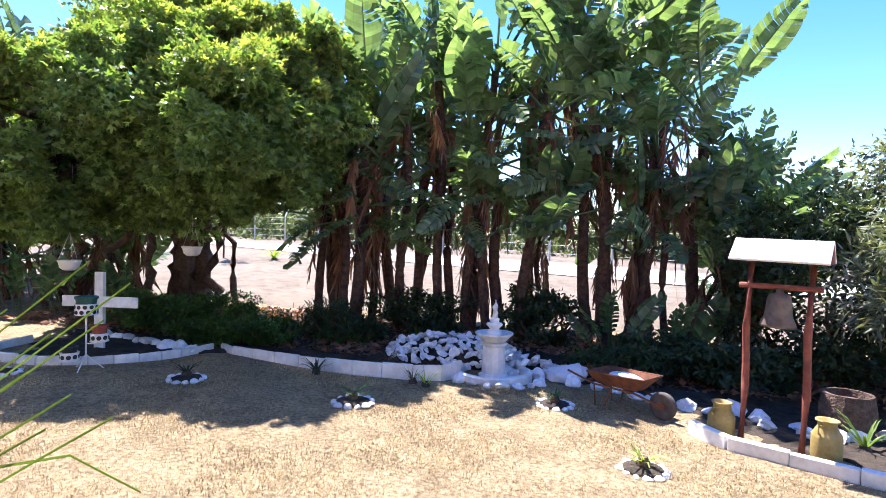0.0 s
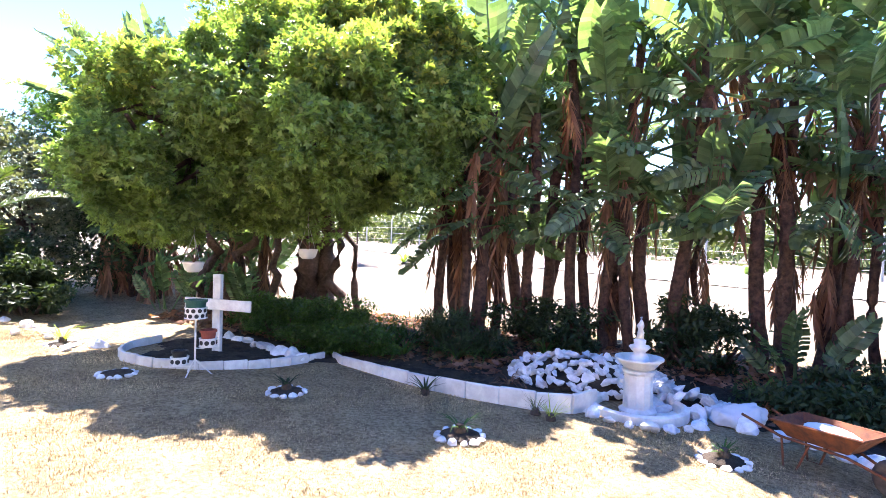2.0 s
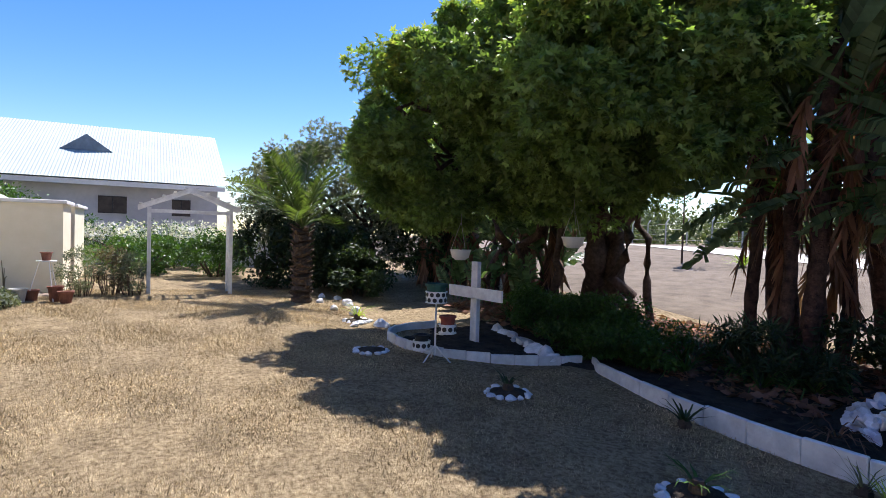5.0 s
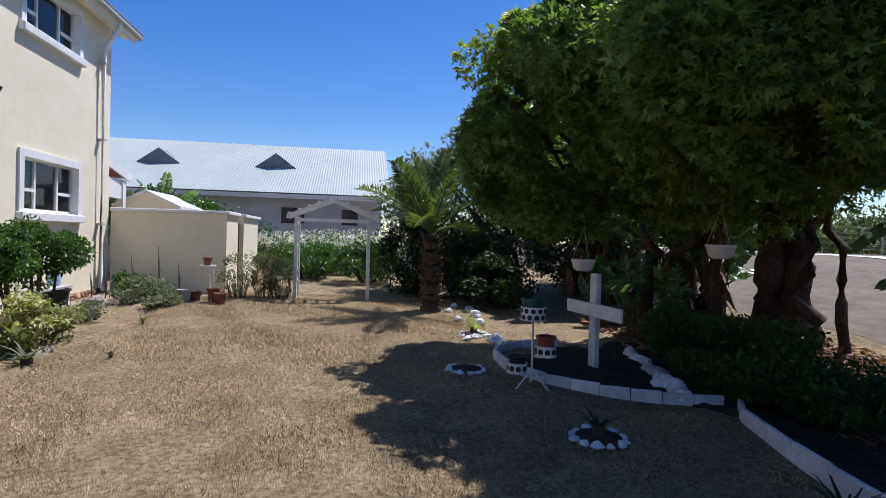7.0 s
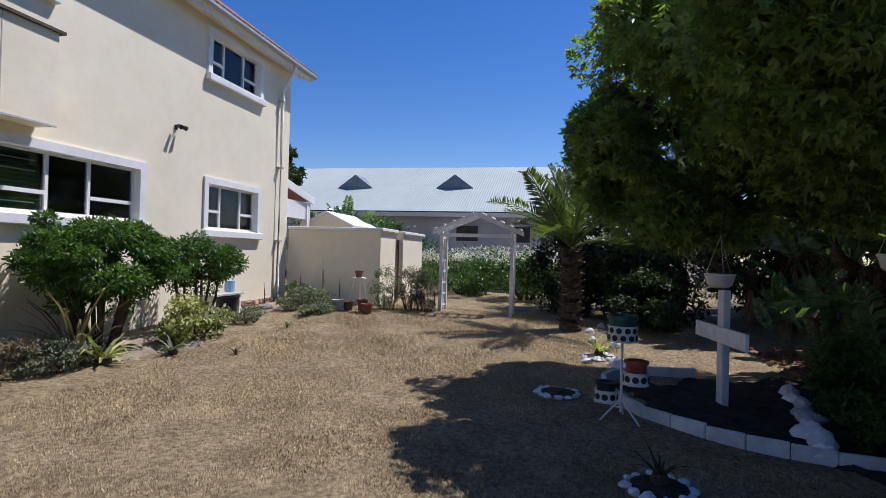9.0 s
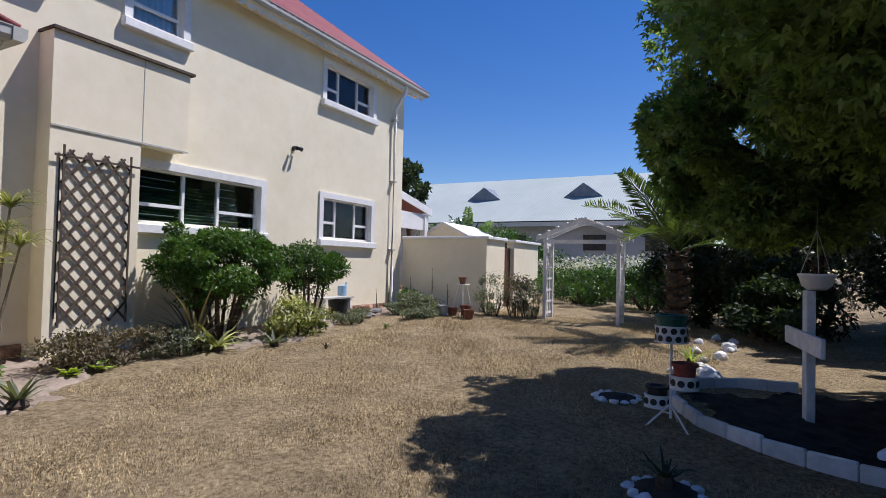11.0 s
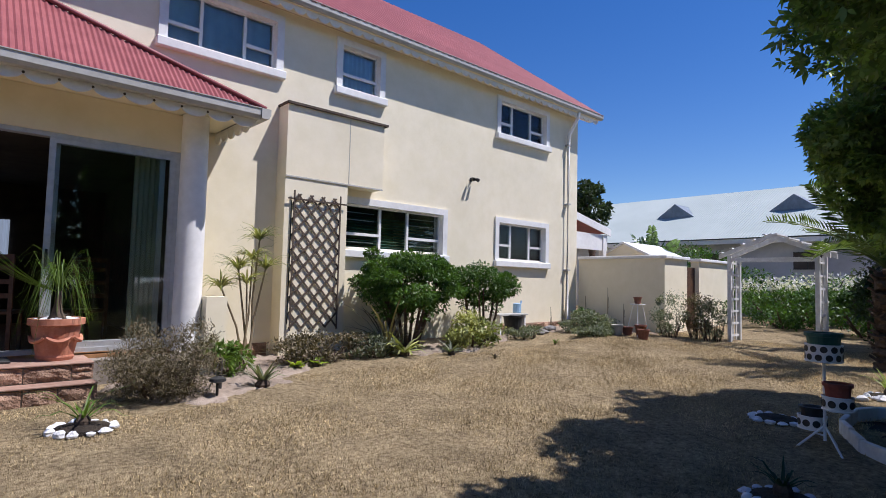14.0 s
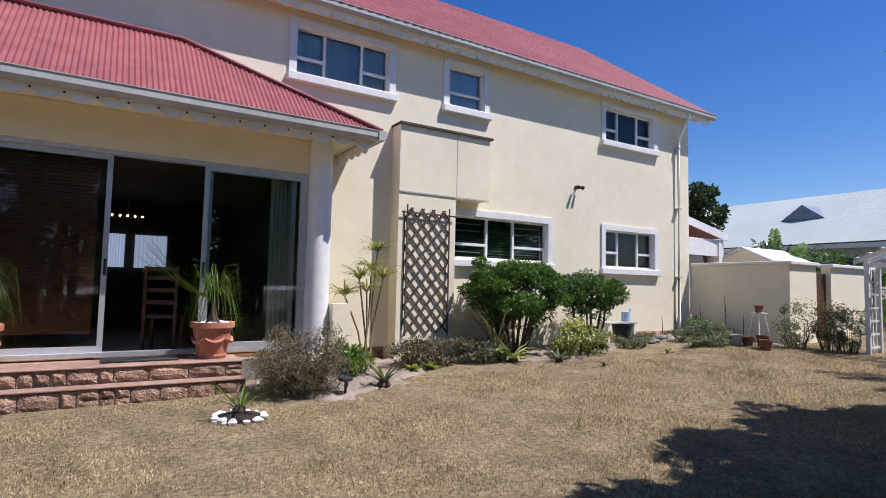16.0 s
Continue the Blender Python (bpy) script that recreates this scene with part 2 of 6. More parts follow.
def lathe(profile, sides=20, bm=None, at=(0, 0, 0)):
    """A turned body: profile rows of radius and height."""
    bm = bm or bmesh.new()
    rings = [[bm.verts.new((at[0] + r * math.cos(2 * math.pi * k / sides), at[1] + r * math.sin(2 * math.pi * k / sides), at[2] + z)) for k in range(sides)] for r, z in profile]
    for a, b in zip(rings, rings[1:]):
        for k in range(sides):
            bm.faces.new((a[k], a[(k + 1) % sides], b[(k + 1) % sides], b[k]))
    bm.faces.new(rings[0][::-1]), bm.faces.new(rings[-1])
    return bm


def prism(outline, y0, y1, axis="y", bm=None):
    """A flat outline (x, z) given thickness along y, or (x, y) along z."""
    bm = bm or bmesh.new()
    put = (lambda a, b, c: (a, c, b)) if axis == "y" else (lambda a, b, c: (a, b, c)) if axis == "z" else (lambda a, b, c: (c, a, b))
    lo = [bm.verts.new(put(a, b, y0)) for a, b in outline]
    hi = [bm.verts.new(put(a, b, y1)) for a, b in outline]
    bm.faces.new(lo), bm.faces.new(hi[::-1])
    for i in range(len(lo)):
        j = (i + 1) % len(lo)
        bm.faces.new((lo[i], hi[i], hi[j], lo[j]))
    bmesh.ops.recalc_face_normals(bm, faces=bm.faces)
    return bm


def soup(name, tv, tf, rot, pos, material, size=None):
    """Many small alike pieces (leaves, blades) as one mesh: a template's corners and faces, turned and moved."""
    tv, n = np.array(tv, float), len(pos)
    v = np.einsum("nij,kj->nki", rot, tv)
    if size is not None:
        v *= size[:, None, None]
    v = (v + pos[:, None, :]).reshape(-1, 3)
    k = len(tv[:, 0])
    me = bpy.data.meshes.new(name)
    counts = np.array([len(f) for f in tf])
    flat = np.concatenate([np.array(f) for f in tf])
    me.vertices.add(len(v))
    me.vertices.foreach_set("co", v.ravel())
    loops = (flat[None, :] + (np.arange(n) * k)[:, None]).ravel()
    me.loops.add(len(loops))
    me.loops.foreach_set("vertex_index", loops.astype(np.int32))
    tot = np.tile(counts, n)
    me.polygons.add(len(tot))
    me.polygons.foreach_set("loop_start", (np.cumsum(tot) - tot).astype(np.int32))
    me.materials.append(material)
    me.update(calc_edges=True)
    return me


LEAF = [(0, 0, 0), (0.22, 0.4, 0.05), (0, 1, -0.08), (-0.22, 0.4, 0.05), (0, 0.45, -0.02)]
LEAF_F = [(0, 1, 2, 4), (0, 4, 2, 3)]
SPRAY, SPRAY_F = [(0, 0, 0)], []
for k_, a_ in enumerate((-1.35, -0.25, 0.55, 1.5)):
    l_ = (0.7, 1.0, 0.82, 0.62)[k_]
    for s_, r_, z_ in ((0.17, 0.5, 0.08), (0.0, 1.0, -0.14), (-0.17, 0.45, 0.03)):
        SPRAY.append((r_ * l_ * math.sin(a_) + s_ * math.cos(a_), r_ * l_ * math.cos(a_) - s_ * math.sin(a_), z_))
    SPRAY_F.append((0, 3 * k_ + 1, 3 * k_ + 2, 3 * k_ + 3))
BROAD = [(0, 0, 0), (0.30, 0.45, 0.06), (0, 1, -0.12), (-0.30, 0.45, 0.06), (0, 0.5, -0.03)]


def turns(n, out=None, spread=1.0, droop=0.0):
    """Random turns of leaves whose tips point along out, more or less."""
    d = rng.normal(size=(n, 3)) * spread
    if out is not None:
        d = d + out
    d[:, 2] -= droop
    d /= np.linalg.norm(d, axis=1)[:, None]
    s = np.cross(d, rng.normal(size=(n, 3)) + np.array([0, 0, 1.5]))
    s /= np.linalg.norm(s, axis=1)[:, None] + 1e-9
    return np.stack([s, d, np.cross(s, d)], axis=2)


def crown_points(n, radii, lumps=40, lump=0.33, shell=0.55, flat=0.0):
    """Points for leaves in clumps over an uneven crown."""
    u = rng.normal(size=(lumps, 3))
    u /= np.linalg.norm(u, axis=1)[:, None]
    ph = rng.random(3) * 6
    uneven = 1 + 0.10 * np.sin(3.1 * u[:, :1] * 2 + ph[0]) + 0.10 * np.sin(2.7 * u[:, 1:2] * 2 + ph[1]) + 0.08 * np.sin(8 * u[:, 2:] + ph[2])
    if flat:
        u[:, 2] = np.abs(u[:, 2]) * (1 - flat) + u[:, 2] * flat
    c = u * uneven * (shell + (1 - shell) * rng.random((lumps, 1)) ** 0.5)
    which = rng.integers(0, lumps, n)
    v = rng.normal(size=(n, 3))
    v /= np.linalg.norm(v, axis=1)[:, None]
    p = c[which] + v * lump * (0.55 + 0.45 * rng.random((n, 1))) * (0.5 + 1.0 * rng.random(lumps)[which][:, None])
    return p * np.array(radii), v


def bush(name, at, radii, n, leaf, material, label, category="shrub", stems=6, lumps=26, lump=0.36, lift=0.0, group="", template=None, spread=0.7, droop=0.1, bark=None, shell=0.5, twig=1.0):
    """A shrub: a few bent stems under a crown of leaf clumps."""
    x, y = at
    ob = thing(name, pose(x, y, gz(x, y)), label, category, group)
    hz = radii[2] + lift
    for i in range(stems):
        bm = bmesh.new()
        a = 2 * math.pi * i / stems + rng.random()
        p0 = Vector((0.12 * math.cos(a), 0.12 * math.sin(a), -0.06))
        p2 = Vector((radii[0] * 0.6 * math.cos(a), radii[1] * 0.6 * math.sin(a), hz * (0.8 + 0.4 * rng.random())))
        p1 = p0.lerp(p2, 0.5) + Vector((0.06 * math.cos(a), 0.06 * math.sin(a), 0.1 * hz))
        r = (0.02 + 0.012 * radii[0]) * twig
        tube(bm, (p0, p1, p2), (r, r * 0.75, r * 0.35), 6)
        part("stem", bm, bark or M_BARK, ob)
    p, v = crown_points(n, radii, lumps, lump, shell)
    p[:, 2] += hz
    p = p[p[:, 2] > 0.02]
    v = v[:len(p)]
    tv, tf = template or (LEAF, LEAF_F)
    part("crown", soup("crown", tv, tf, turns(len(p), v * 0.8, spread, droop), p, material, leaf * (0.7 + 0.6 * rng.random(len(p)))), material, ob)
    return ob


# ---- ground ----
def axis_steps(a, b, step, far):
    inner = np.arange(a, b + step / 2, step)
    out = np.array([2.0, 5, 10, 18, 30, 50, 90, 180, 500, 1500, 4000])
    out = out[out < far]
    return np.concatenate([(a - out)[::-1], inner, b + out])


xs, ys = axis_steps(-20, 8, 0.25, 4001), axis_steps(-4, 24, 0.25, 4001)
gx, gy = np.meshgrid(xs, ys)
gzz = gz(gx, gy)
near = (gx > -20) & (gx < 8) & (gy > -4) & (gy < 24)
gzz = gzz + np.where(near, 0.012 * np.sin(gx * 2.3 + 1.3 * np.sin(gy * 1.7)) * np.sin(gy * 2.9), 0)
nx, ny = len(xs), len(ys)
idx = np.arange(nx * ny).reshape(ny, nx)
quads = np.stack([idx[:-1, :-1], idx[:-1, 1:], idx[1:, 1:], idx[1:, :-1]], -1).reshape(-1, 4)
me = bpy.data.meshes.new("ground")
me.from_pydata(np.stack([gx, gy, gzz], -1).reshape(-1, 3).tolist(), [], quads.tolist())
me.materials.append(M_GROUND)
me.polygons.foreach_set("use_smooth", [True] * len(me.polygons))
tagged(new("ground", me), "dry straw-coloured lawn running out into a bare field", "ground", kind="structure")


def sheet(name, outline, material, label, category, lift=0.02, rough=0.015, step=0.1):
    """A patch of soil or paving laid over the ground, with a ragged edge and a lumpy top."""
    o = [Vector(p) for p in outline]
    x0, x1 = min(p[0] for p in o), max(p[0] for p in o)
    y0, y1 = min(p[1] for p in o), max(p[1] for p in o)
    def inside(x, y):
        x, y = x + 0.10 * math.sin(7 * y + 2 * x), y + 0.10 * math.sin(6 * x - 3 * y)
        c = False
        for a, b in zip(o, o[1:] + o[:1]):
            if (a.y > y) != (b.y > y) and x < (b.x - a.x) * (y - a.y) / (b.y - a.y) + a.x:
                c = not c
        return c
    bm, grid = bmesh.new(), {}
    for i in range(int((x1 - x0) / step) + 2):
        for j in range(int((y1 - y0) / step) + 2):
            x, y = x0 + i * step, y0 + j * step
            if inside(x + step / 2, y + step / 2):
                vs = []
                for a, b in ((i, j), (i + 1, j), (i + 1, j + 1), (i, j + 1)):
                    if (a, b) not in grid:
                        px, py = x0 + a * step, y0 + b * step
                        jx, jy = 0.05 * math.sin(a * 5.1 + b * 3.7), 0.05 * math.sin(a * 2.9 + b * 6.3)
                        grid[a, b] = bm.verts.new((px + jx, py + jy, gz(px, py) + lift + rough * math.sin(a * 3.3 + b * 1.9)))
                    vs.append(grid[a, b])
                bm.faces.new(vs)
    for v in bm.verts:
        if len(v.link_faces) < 4:
            v.co.z = gz(v.co.x, v.co.y) - 0.025
    return tagged(part(name, bm, material, smooth=True), label, category, kind="structure")


sheet("bed_soil", [(-9.4, 9.4), (-8.5, 8.4), (-8.0, 7.1), (-7.4, 6.0), (-6.2, 6.2), (-5.5, 7.4), (-5.0, 7.7), (-3.1, 7.3), (-1.7, 7.3), (-1.4, 8.1), (0.4, 8.2), (1.5, 7.2), (2.0, 6.2), (3.2, 5.4), (7, 5.6), (7, 10.8), (0, 11.2), (-5, 10.9), (-8.8, 10.4)],
      M_SOIL, "dark mulched soil under the trees", "soil", 0.03, 0.02)
sheet("house_bed", [(-2.0, 0.75), (-2.3, 1.35), (-3.0, 1.55), (-3.7, 1.1), (-4.3, 0.45), (-5.6, 0.25), (-7.2, 0.75), (-8.6, 0.2), (-10.3, -0.2), (-11.6, 0.9), (-12.3, 1.6), (-12.4, -0.8), (-2.0, -0.8)],
      M_SAND, "sandy planting bed along the house wall", "soil", 0.02, 0.02)


def path_strip(name, pts, width, material, label, lift):
    bm = bmesh.new()
    rows = []
    for i, p in enumerate(pts):
        d = (Vector(pts[min(i + 1, len(pts) - 1)]) - Vector(pts[max(i - 1, 0)])).normalized()
        s = Vector((-d.y, d.x))
        rows.append([bm.verts.new((p[0] + s.x * k * width, p[1] + s.y * k * width, float(gz(p[0] + s.x * k * width, p[1] + s.y * k * width)) + lift)) for k in (-0.5, 0, 0.5)])
    for a, b in zip(rows, rows[1:]):
        for k in (0, 1):
            bm.faces.new((a[k], a[k + 1], b[k + 1], b[k]))
    bmesh.ops.recalc_face_normals(bm, faces=bm.faces)
    return tagged(part(name, bm, material), label, "road", kind="structure")


path_strip("road", [(60, 8), (25, 16.5), (8, 19.3), (1, 20.4), (-5, 21.3), (-11, 22.3), (-17.4, 23.8), (-26, 26), (-60, 36)], 3.4, M_ROAD, "pale gravel road crossing the dry field", 0.05)

M_FIELD = mat("bare_field_soil", (0.125, 0.098, 0.07), (0.20, 0.16, 0.118), 0.95, 2.5, 0.8, 40, wear=0.2, dist=0.03)
fxs, fys = np.arange(-60.0, 40.1, 0.5), np.array([11.3, 11.6, 12.0, 13.0, 15.0, 18.0, 22.2, 30.0, 60.0, 120.0])
fgx, fgy = np.meshgrid(fxs, fys)
fgy = fgy + np.where(fgy < 11.5, 0.35 * np.sin(1.3 * fgx) + 0.2 * np.sin(3.7 * fgx + 1), 0) * 0.6
fgz = gz(fgx, fgy) + np.where(fgy < 11.55, -0.02, 0.022)
idx = np.arange(fgx.size).reshape(fgx.shape)
quads = np.stack([idx[:-1, :-1], idx[:-1, 1:], idx[1:, 1:], idx[1:, :-1]], -1).reshape(-1, 4)
me = bpy.data.meshes.new("field")
me.from_pydata(np.stack([fgx, fgy, fgz], -1).reshape(-1, 3).tolist(), [], quads.tolist())
me.materials.append(M_FIELD)
tagged(new("field", me), "bare brownish field between the trees and the road", "field", kind="structure")

# ---- house ----
YW = -0.8
house = thing("house", pose(0, 0, 0), "two-storey cream plastered house with a red corrugated roof", "house")


def wall_cells(x0, x1, z0, z1, y0, y1, holes, name, material, parent):
    """A thick wall with openings: one block for each stretch between and round the openings."""
    cx = sorted({x0, x1, *(h[0] for h in holes), *(h[1] for h in holes)})
    cz = sorted({z0, z1, *(h[2] for h in holes), *(h[3] for h in holes)})
    runs = []
    for a, b in zip(cx, cx[1:]):
        col, run = [], None
        for c, d in zip(cz, cz[1:]):
            if any(h[0] <= (a + b) / 2 <= h[1] and h[2] <= (c + d) / 2 <= h[3] for h in holes):
                if run:
                    col.append(run)
                run = None
            else:
                run = (run[0], d) if run else (c, d)
        if run:
            col.append(run)
        if runs and runs[-1][2] == col:
            runs[-1] = (runs[-1][0], b, col)
        else:
            runs.append((a, b, col))
    for a, b, col in runs:
        for c, d in col:
            part(name, bx(a, b, y0, y1, c, d), material, parent)


# openings: x from, x to, z from, z to
WINDOWS = [(-11.04, -9.44, 4.32, 5.03), (-6.24, -5.46, 4.31, 5.03), (-4.29, -2.72, 4.28, 5.02), (-11.06, -9.44, 1.57, 2.37), (-7.83, -5.60, 1.59, 2.36)]
wall_cells(-12.34, 6, -0.4, 5.25, YW - 0.25, YW, WINDOWS + [(-2.95, 3.9, -0.4, 2.75)], "wall", M_WALL, house)
for dims in ((-12.34, -12.09, -9.5, YW - 0.25, -0.4, 5.25), (5.75, 6, -9.5, YW - 0.25, -0.4, 5.25), (-12.34, 6, -9.75, -9.5, -0.4, 5.25)):
    part("side_wall", bx(*dims), M_WALL, house)
for gx0 in (-12.34, 5.75):
    part("gable_wall", prism([(-0.8, 5.25), (-9.75, 5.25), (-4.9, 8.4)], gx0, gx0 + 0.25, "x"), M_WALL, house)
# slabs in the near-black room colour, shade painted in
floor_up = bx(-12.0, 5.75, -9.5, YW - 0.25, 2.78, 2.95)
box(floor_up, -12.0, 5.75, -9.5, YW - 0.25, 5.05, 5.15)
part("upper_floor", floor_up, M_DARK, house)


def corrugated(name, corners, pitch, depth, material, parent):
    """Wavy sheet over a flat piece of roof: eave left, eave right, top right, top left; the waves run up the slope."""
    el, er, tr, tl = [Vector(c) for c in corners]
    nrm = (er - el).cross(tl - el).normalized()
    if nrm.z < 0:
        nrm = -nrm
    n = max(4, int((er - el).length / pitch * 6))
    bm = bmesh.new()
    prev = None
    for i in range(n + 1):
        s = i / n
        off = nrm * depth * math.sin(2 * math.pi * i / 6)
        a, b = el.lerp(er, s) + off, tl.lerp(tr, s) + off
        cur = (bm.verts.new(a), bm.verts.new(b))
        if prev:
            bm.faces.new((prev[0], cur[0], cur[1], prev[1]))
        prev = cur
    bmesh.ops.recalc_face_normals(bm, faces=bm.faces)
    bmesh.ops.solidify(bm, geom=bm.faces[:], thickness=0.012)
    return part(name, bm, material, parent)


def hip_sheet(name, eave_a, eave_b, apex_a, apex_b, pitch, depth, material, parent):
    """Corrugated hip slope: waves run from the eave straight up to the hip and ridge."""
    a, b, c, d = Vector(eave_a), Vector(eave_b), Vector(apex_b), Vector(apex_a)
    u = (b - a).normalized()
    nrm = u.cross((d - a)).normalized()
    if nrm.z < 0:
        nrm = -nrm
    up = nrm.cross(u).normalized()
    if up.z < 0:
        up = -up
    L = (b - a).length
    ua, ub, h = (d - a).dot(u), (c - a).dot(u), (d - a).dot(up)
    n = max(6, int(L / pitch * 6))
    bm, prev = bmesh.new(), None
    for i in range(n + 1):
        s = L * i / n
        k = min(1.0, s / ua if ua > 0.01 else 1.0, (L - s) / (L - ub) if L - ub > 0.01 else 1.0)
        off = nrm * depth * math.sin(2 * math.pi * i / 6)
        p = a + u * s + off
        cur = (bm.verts.new(p), bm.verts.new(p + up * h * max(k, 0.004)))
        if prev:
            bm.faces.new((prev[0], cur[0], cur[1], prev[1]))
        prev = cur
    bmesh.ops.recalc_face_normals(bm, faces=bm.faces)
    bmesh.ops.solidify(bm, geom=bm.faces[:], thickness=0.012)
    return part(name, bm, material, parent)


corrugated("roof", [(-12.90, -0.42, 5.36), (6.3, -0.42, 5.36), (6.3, -4.9, 8.66), (-12.9, -4.9, 8.66)], 0.16, 0.018, M_ROOF, house)
corrugated("roof", [(6.3, -9.9, 5.26), (-12.9, -9.9, 5.26), (-12.9, -4.9, 8.66), (6.3, -4.9, 8.66)], 0.16, 0.018, M_ROOF, house)
part("soffit", bx(-12.84, 6.2, YW, -0.5, 5.255, 5.285), M_WALL, house)


def gutter(name, x0, x1, y, z, parent, size=0.11):
    """A half-round-fronted gutter with a rolled lip along x."""
    prof = [(0, 0), (size * 0.75, 0), (size, size * 0.35), (size, size), (size * 1.08, size * 1.04), (size * 1.08, size * 1.12), (size * 0.9, size * 1.12), (size * 0.9, size * 0.4), (size * 0.68, size * 0.12), (0, size * 0.12)]
    bm = prism([(a, b) for a, b in prof], x0, x1, "x")
    return part(name, bm, M_GUTTER, parent, m=pose(0, y, z))


gutter("gutter", -12.92, 6.2, -0.53, 5.265, house, 0.105)


def scallops(name, x0, x1, y, z, drop, wide, parent, holes=True):
    """A fretwork board under an eave with rounded scallops and a dark disc for a bored hole at each joint."""
    n = max(1, round((x1 - x0) / wide))
    w = (x1 - x0) / n
    low = []
    for i in range(n):
        for k in range(9):
            s = k / 8
            low.append((x0 + (i + s) * w, z - drop * (0.45 + 0.55 * math.sin(math.pi * s) ** 0.6)))
    bm = prism([(x0, z)] + low + [(x1, z)], y - 0.012, y + 0.012, "y")
    ob = part(name, bm, M_TRIM, parent)
    if holes:
        # flat dark discs paint the shade of bored holes onto the solid board
        hb = mesh_of("hole_disc", lathe([(0.0005, 0.0), (0.014, 0.0), (0.014, 0.003)], 10), M_DARK)
        for i in range(1, n):
            part("hole_disc", hb, M_DARK, ob, m=pose(x0 + i * w, y + 0.0125, z - drop * 0.36, 90, 0, 180))
    return ob


scallops("fretwork_board", -12.84, 6.1, -0.548, 5.27, 0.125, 0.21, house, holes=False)
pipe = bmesh.new()
tube(pipe, [(-11.95, -0.49, 5.28), (-11.95, -0.53, 5.13), (-11.86, -0.72, 4.72), (-11.86, -0.73, 4.5), (-11.86, -0.73, 0.25), (-11.86, -0.66, 0.15)], [0.042] * 6, 10)
part("downpipe", pipe, M_TRIM, house, smooth=True)
for z in (4.45, 3.0, 1.4):
    part("pipe_bracket", bx(-11.92, -11.80, -0.8, -0.68, z, z + 0.035), M_GUTTER, house)


def window(hole, panes, kind_="plain", curtain=None):
    """An aluminium window in a white plaster surround with a deep sill; panes: widths with a flag for a low light that
    opens.
    """
    x0, x1, z0, z1 = hole
    w = thing("window", pose((x0 + x1) / 2, YW, z0), "", "")
    w.parent = house
    hw, h = (x1 - x0) / 2, z1 - z0
    sur = bmesh.new()
    for a in ((-hw - 0.11, -hw + 0.004, -0.02, h + 0.11), (hw - 0.004, hw + 0.11, -0.02, h + 0.11), (-hw + 0.004, hw - 0.004, h - 0.004, h + 0.11)):
        box(sur, a[0], a[1], -0.14, 0.035, a[2], a[3])
    part("window_surround", sur, M_TRIM, w)
    part("window_sill", bx(-hw - 0.14, hw + 0.14, -0.08, 0.09, -0.15, -0.02, bevel=0.012), M_TRIM, w)
    fr = bmesh.new()
    t = 0.035
    box(fr, -hw, hw, -0.13, -0.08, 0, t), box(fr, -hw, hw, -0.13, -0.08, h - t, h)
    box(fr, -hw, -hw + t, -0.13, -0.08, t, h - t), box(fr, hw - t, hw, -0.13, -0.08, t, h - t)
    x = -hw
    tot = sum(p[0] for p in panes)
    for i, (wd, split) in enumerate(panes):
        nx_ = x + 2 * hw * wd / tot
        if i < len(panes) - 1:
            box(fr, nx_ - 0.022, nx_ + 0.022, -0.13, -0.075, t, h - t)
        if split:
            zz = h * split
            box(fr, x + 0.02, nx_ - 0.02, -0.125, -0.07, zz - 0.024, zz + 0.024)
        x = nx_
    part("window_frame", fr, M_TRIM, w)
    gl = part("pane", bx(-hw + 0.02, hw - 0.02, -0.107, -0.101, 0.02, h - 0.02), M_GLASS, w)
    gl.visible_shadow = False
    # near-black sheet added to stand for the unlit room behind the glass
    part("dark_backing", bx(-hw - 0.2, hw + 0.2, -1.9, -1.85, -0.5, h + 0.25), M_DARK, w)
    if kind_ == "slats":
        for i in range(13):
            part("blind_slat", bx(-hw + 0.05, hw * 0.95, -0.26, -0.2, 0, 0.008), M_GREENPOT, w, m=pose(0, 0, 0.05 + i * (h - 0.1) / 13, 25))
        for a, b in ((-hw + 0.05, -hw * 0.36), (hw * 0.36, hw - 0.05)):
            for k in (1, 2, 4, 5):
                part("burglar_bar", bx(a, b, -0.16, -0.148, h * k / 6 - 0.007, h * k / 6 + 0.007), M_TRIM, w)
    if curtain:
        bm = bmesh.new()
        for a, b in curtain:
            n = 40
            prev = None
            for i in range(n + 1):
                xx = -hw + 2 * hw * (a + (b - a) * i / n)
                yy = -0.165 + 0.018 * math.sin(i * 1.3)
                cur = (bm.verts.new((xx, yy, 0.0)), bm.verts.new((xx, yy, h)))
                if prev:
                    bm.faces.new((prev[0], cur[0], cur[1], prev[1]))
                prev = cur
        part("curtain", bm, M_CURTAIN, w, smooth=True)
    return w


window(WINDOWS[0], [(1, 0.36), (1.35, 0), (1, 0.36)], curtain=[(0.02, 0.98)])
window(WINDOWS[1], [(1, 0.36)], curtain=[(0.02, 0.98)])
window(WINDOWS[2], [(1, 0.36), (1.35, 0), (1, 0.36)], curtain=[(0.02, 0.98)])
window(WINDOWS[3], [(1, 0.4), (1.35, 0), (1, 0.4)], curtain=[(0.3, 0.62), (0.66, 0.9)])
window(WINDOWS[4], [(1, 0.34), (0.78, 0), (1.0, 0.34)], kind_="slats")

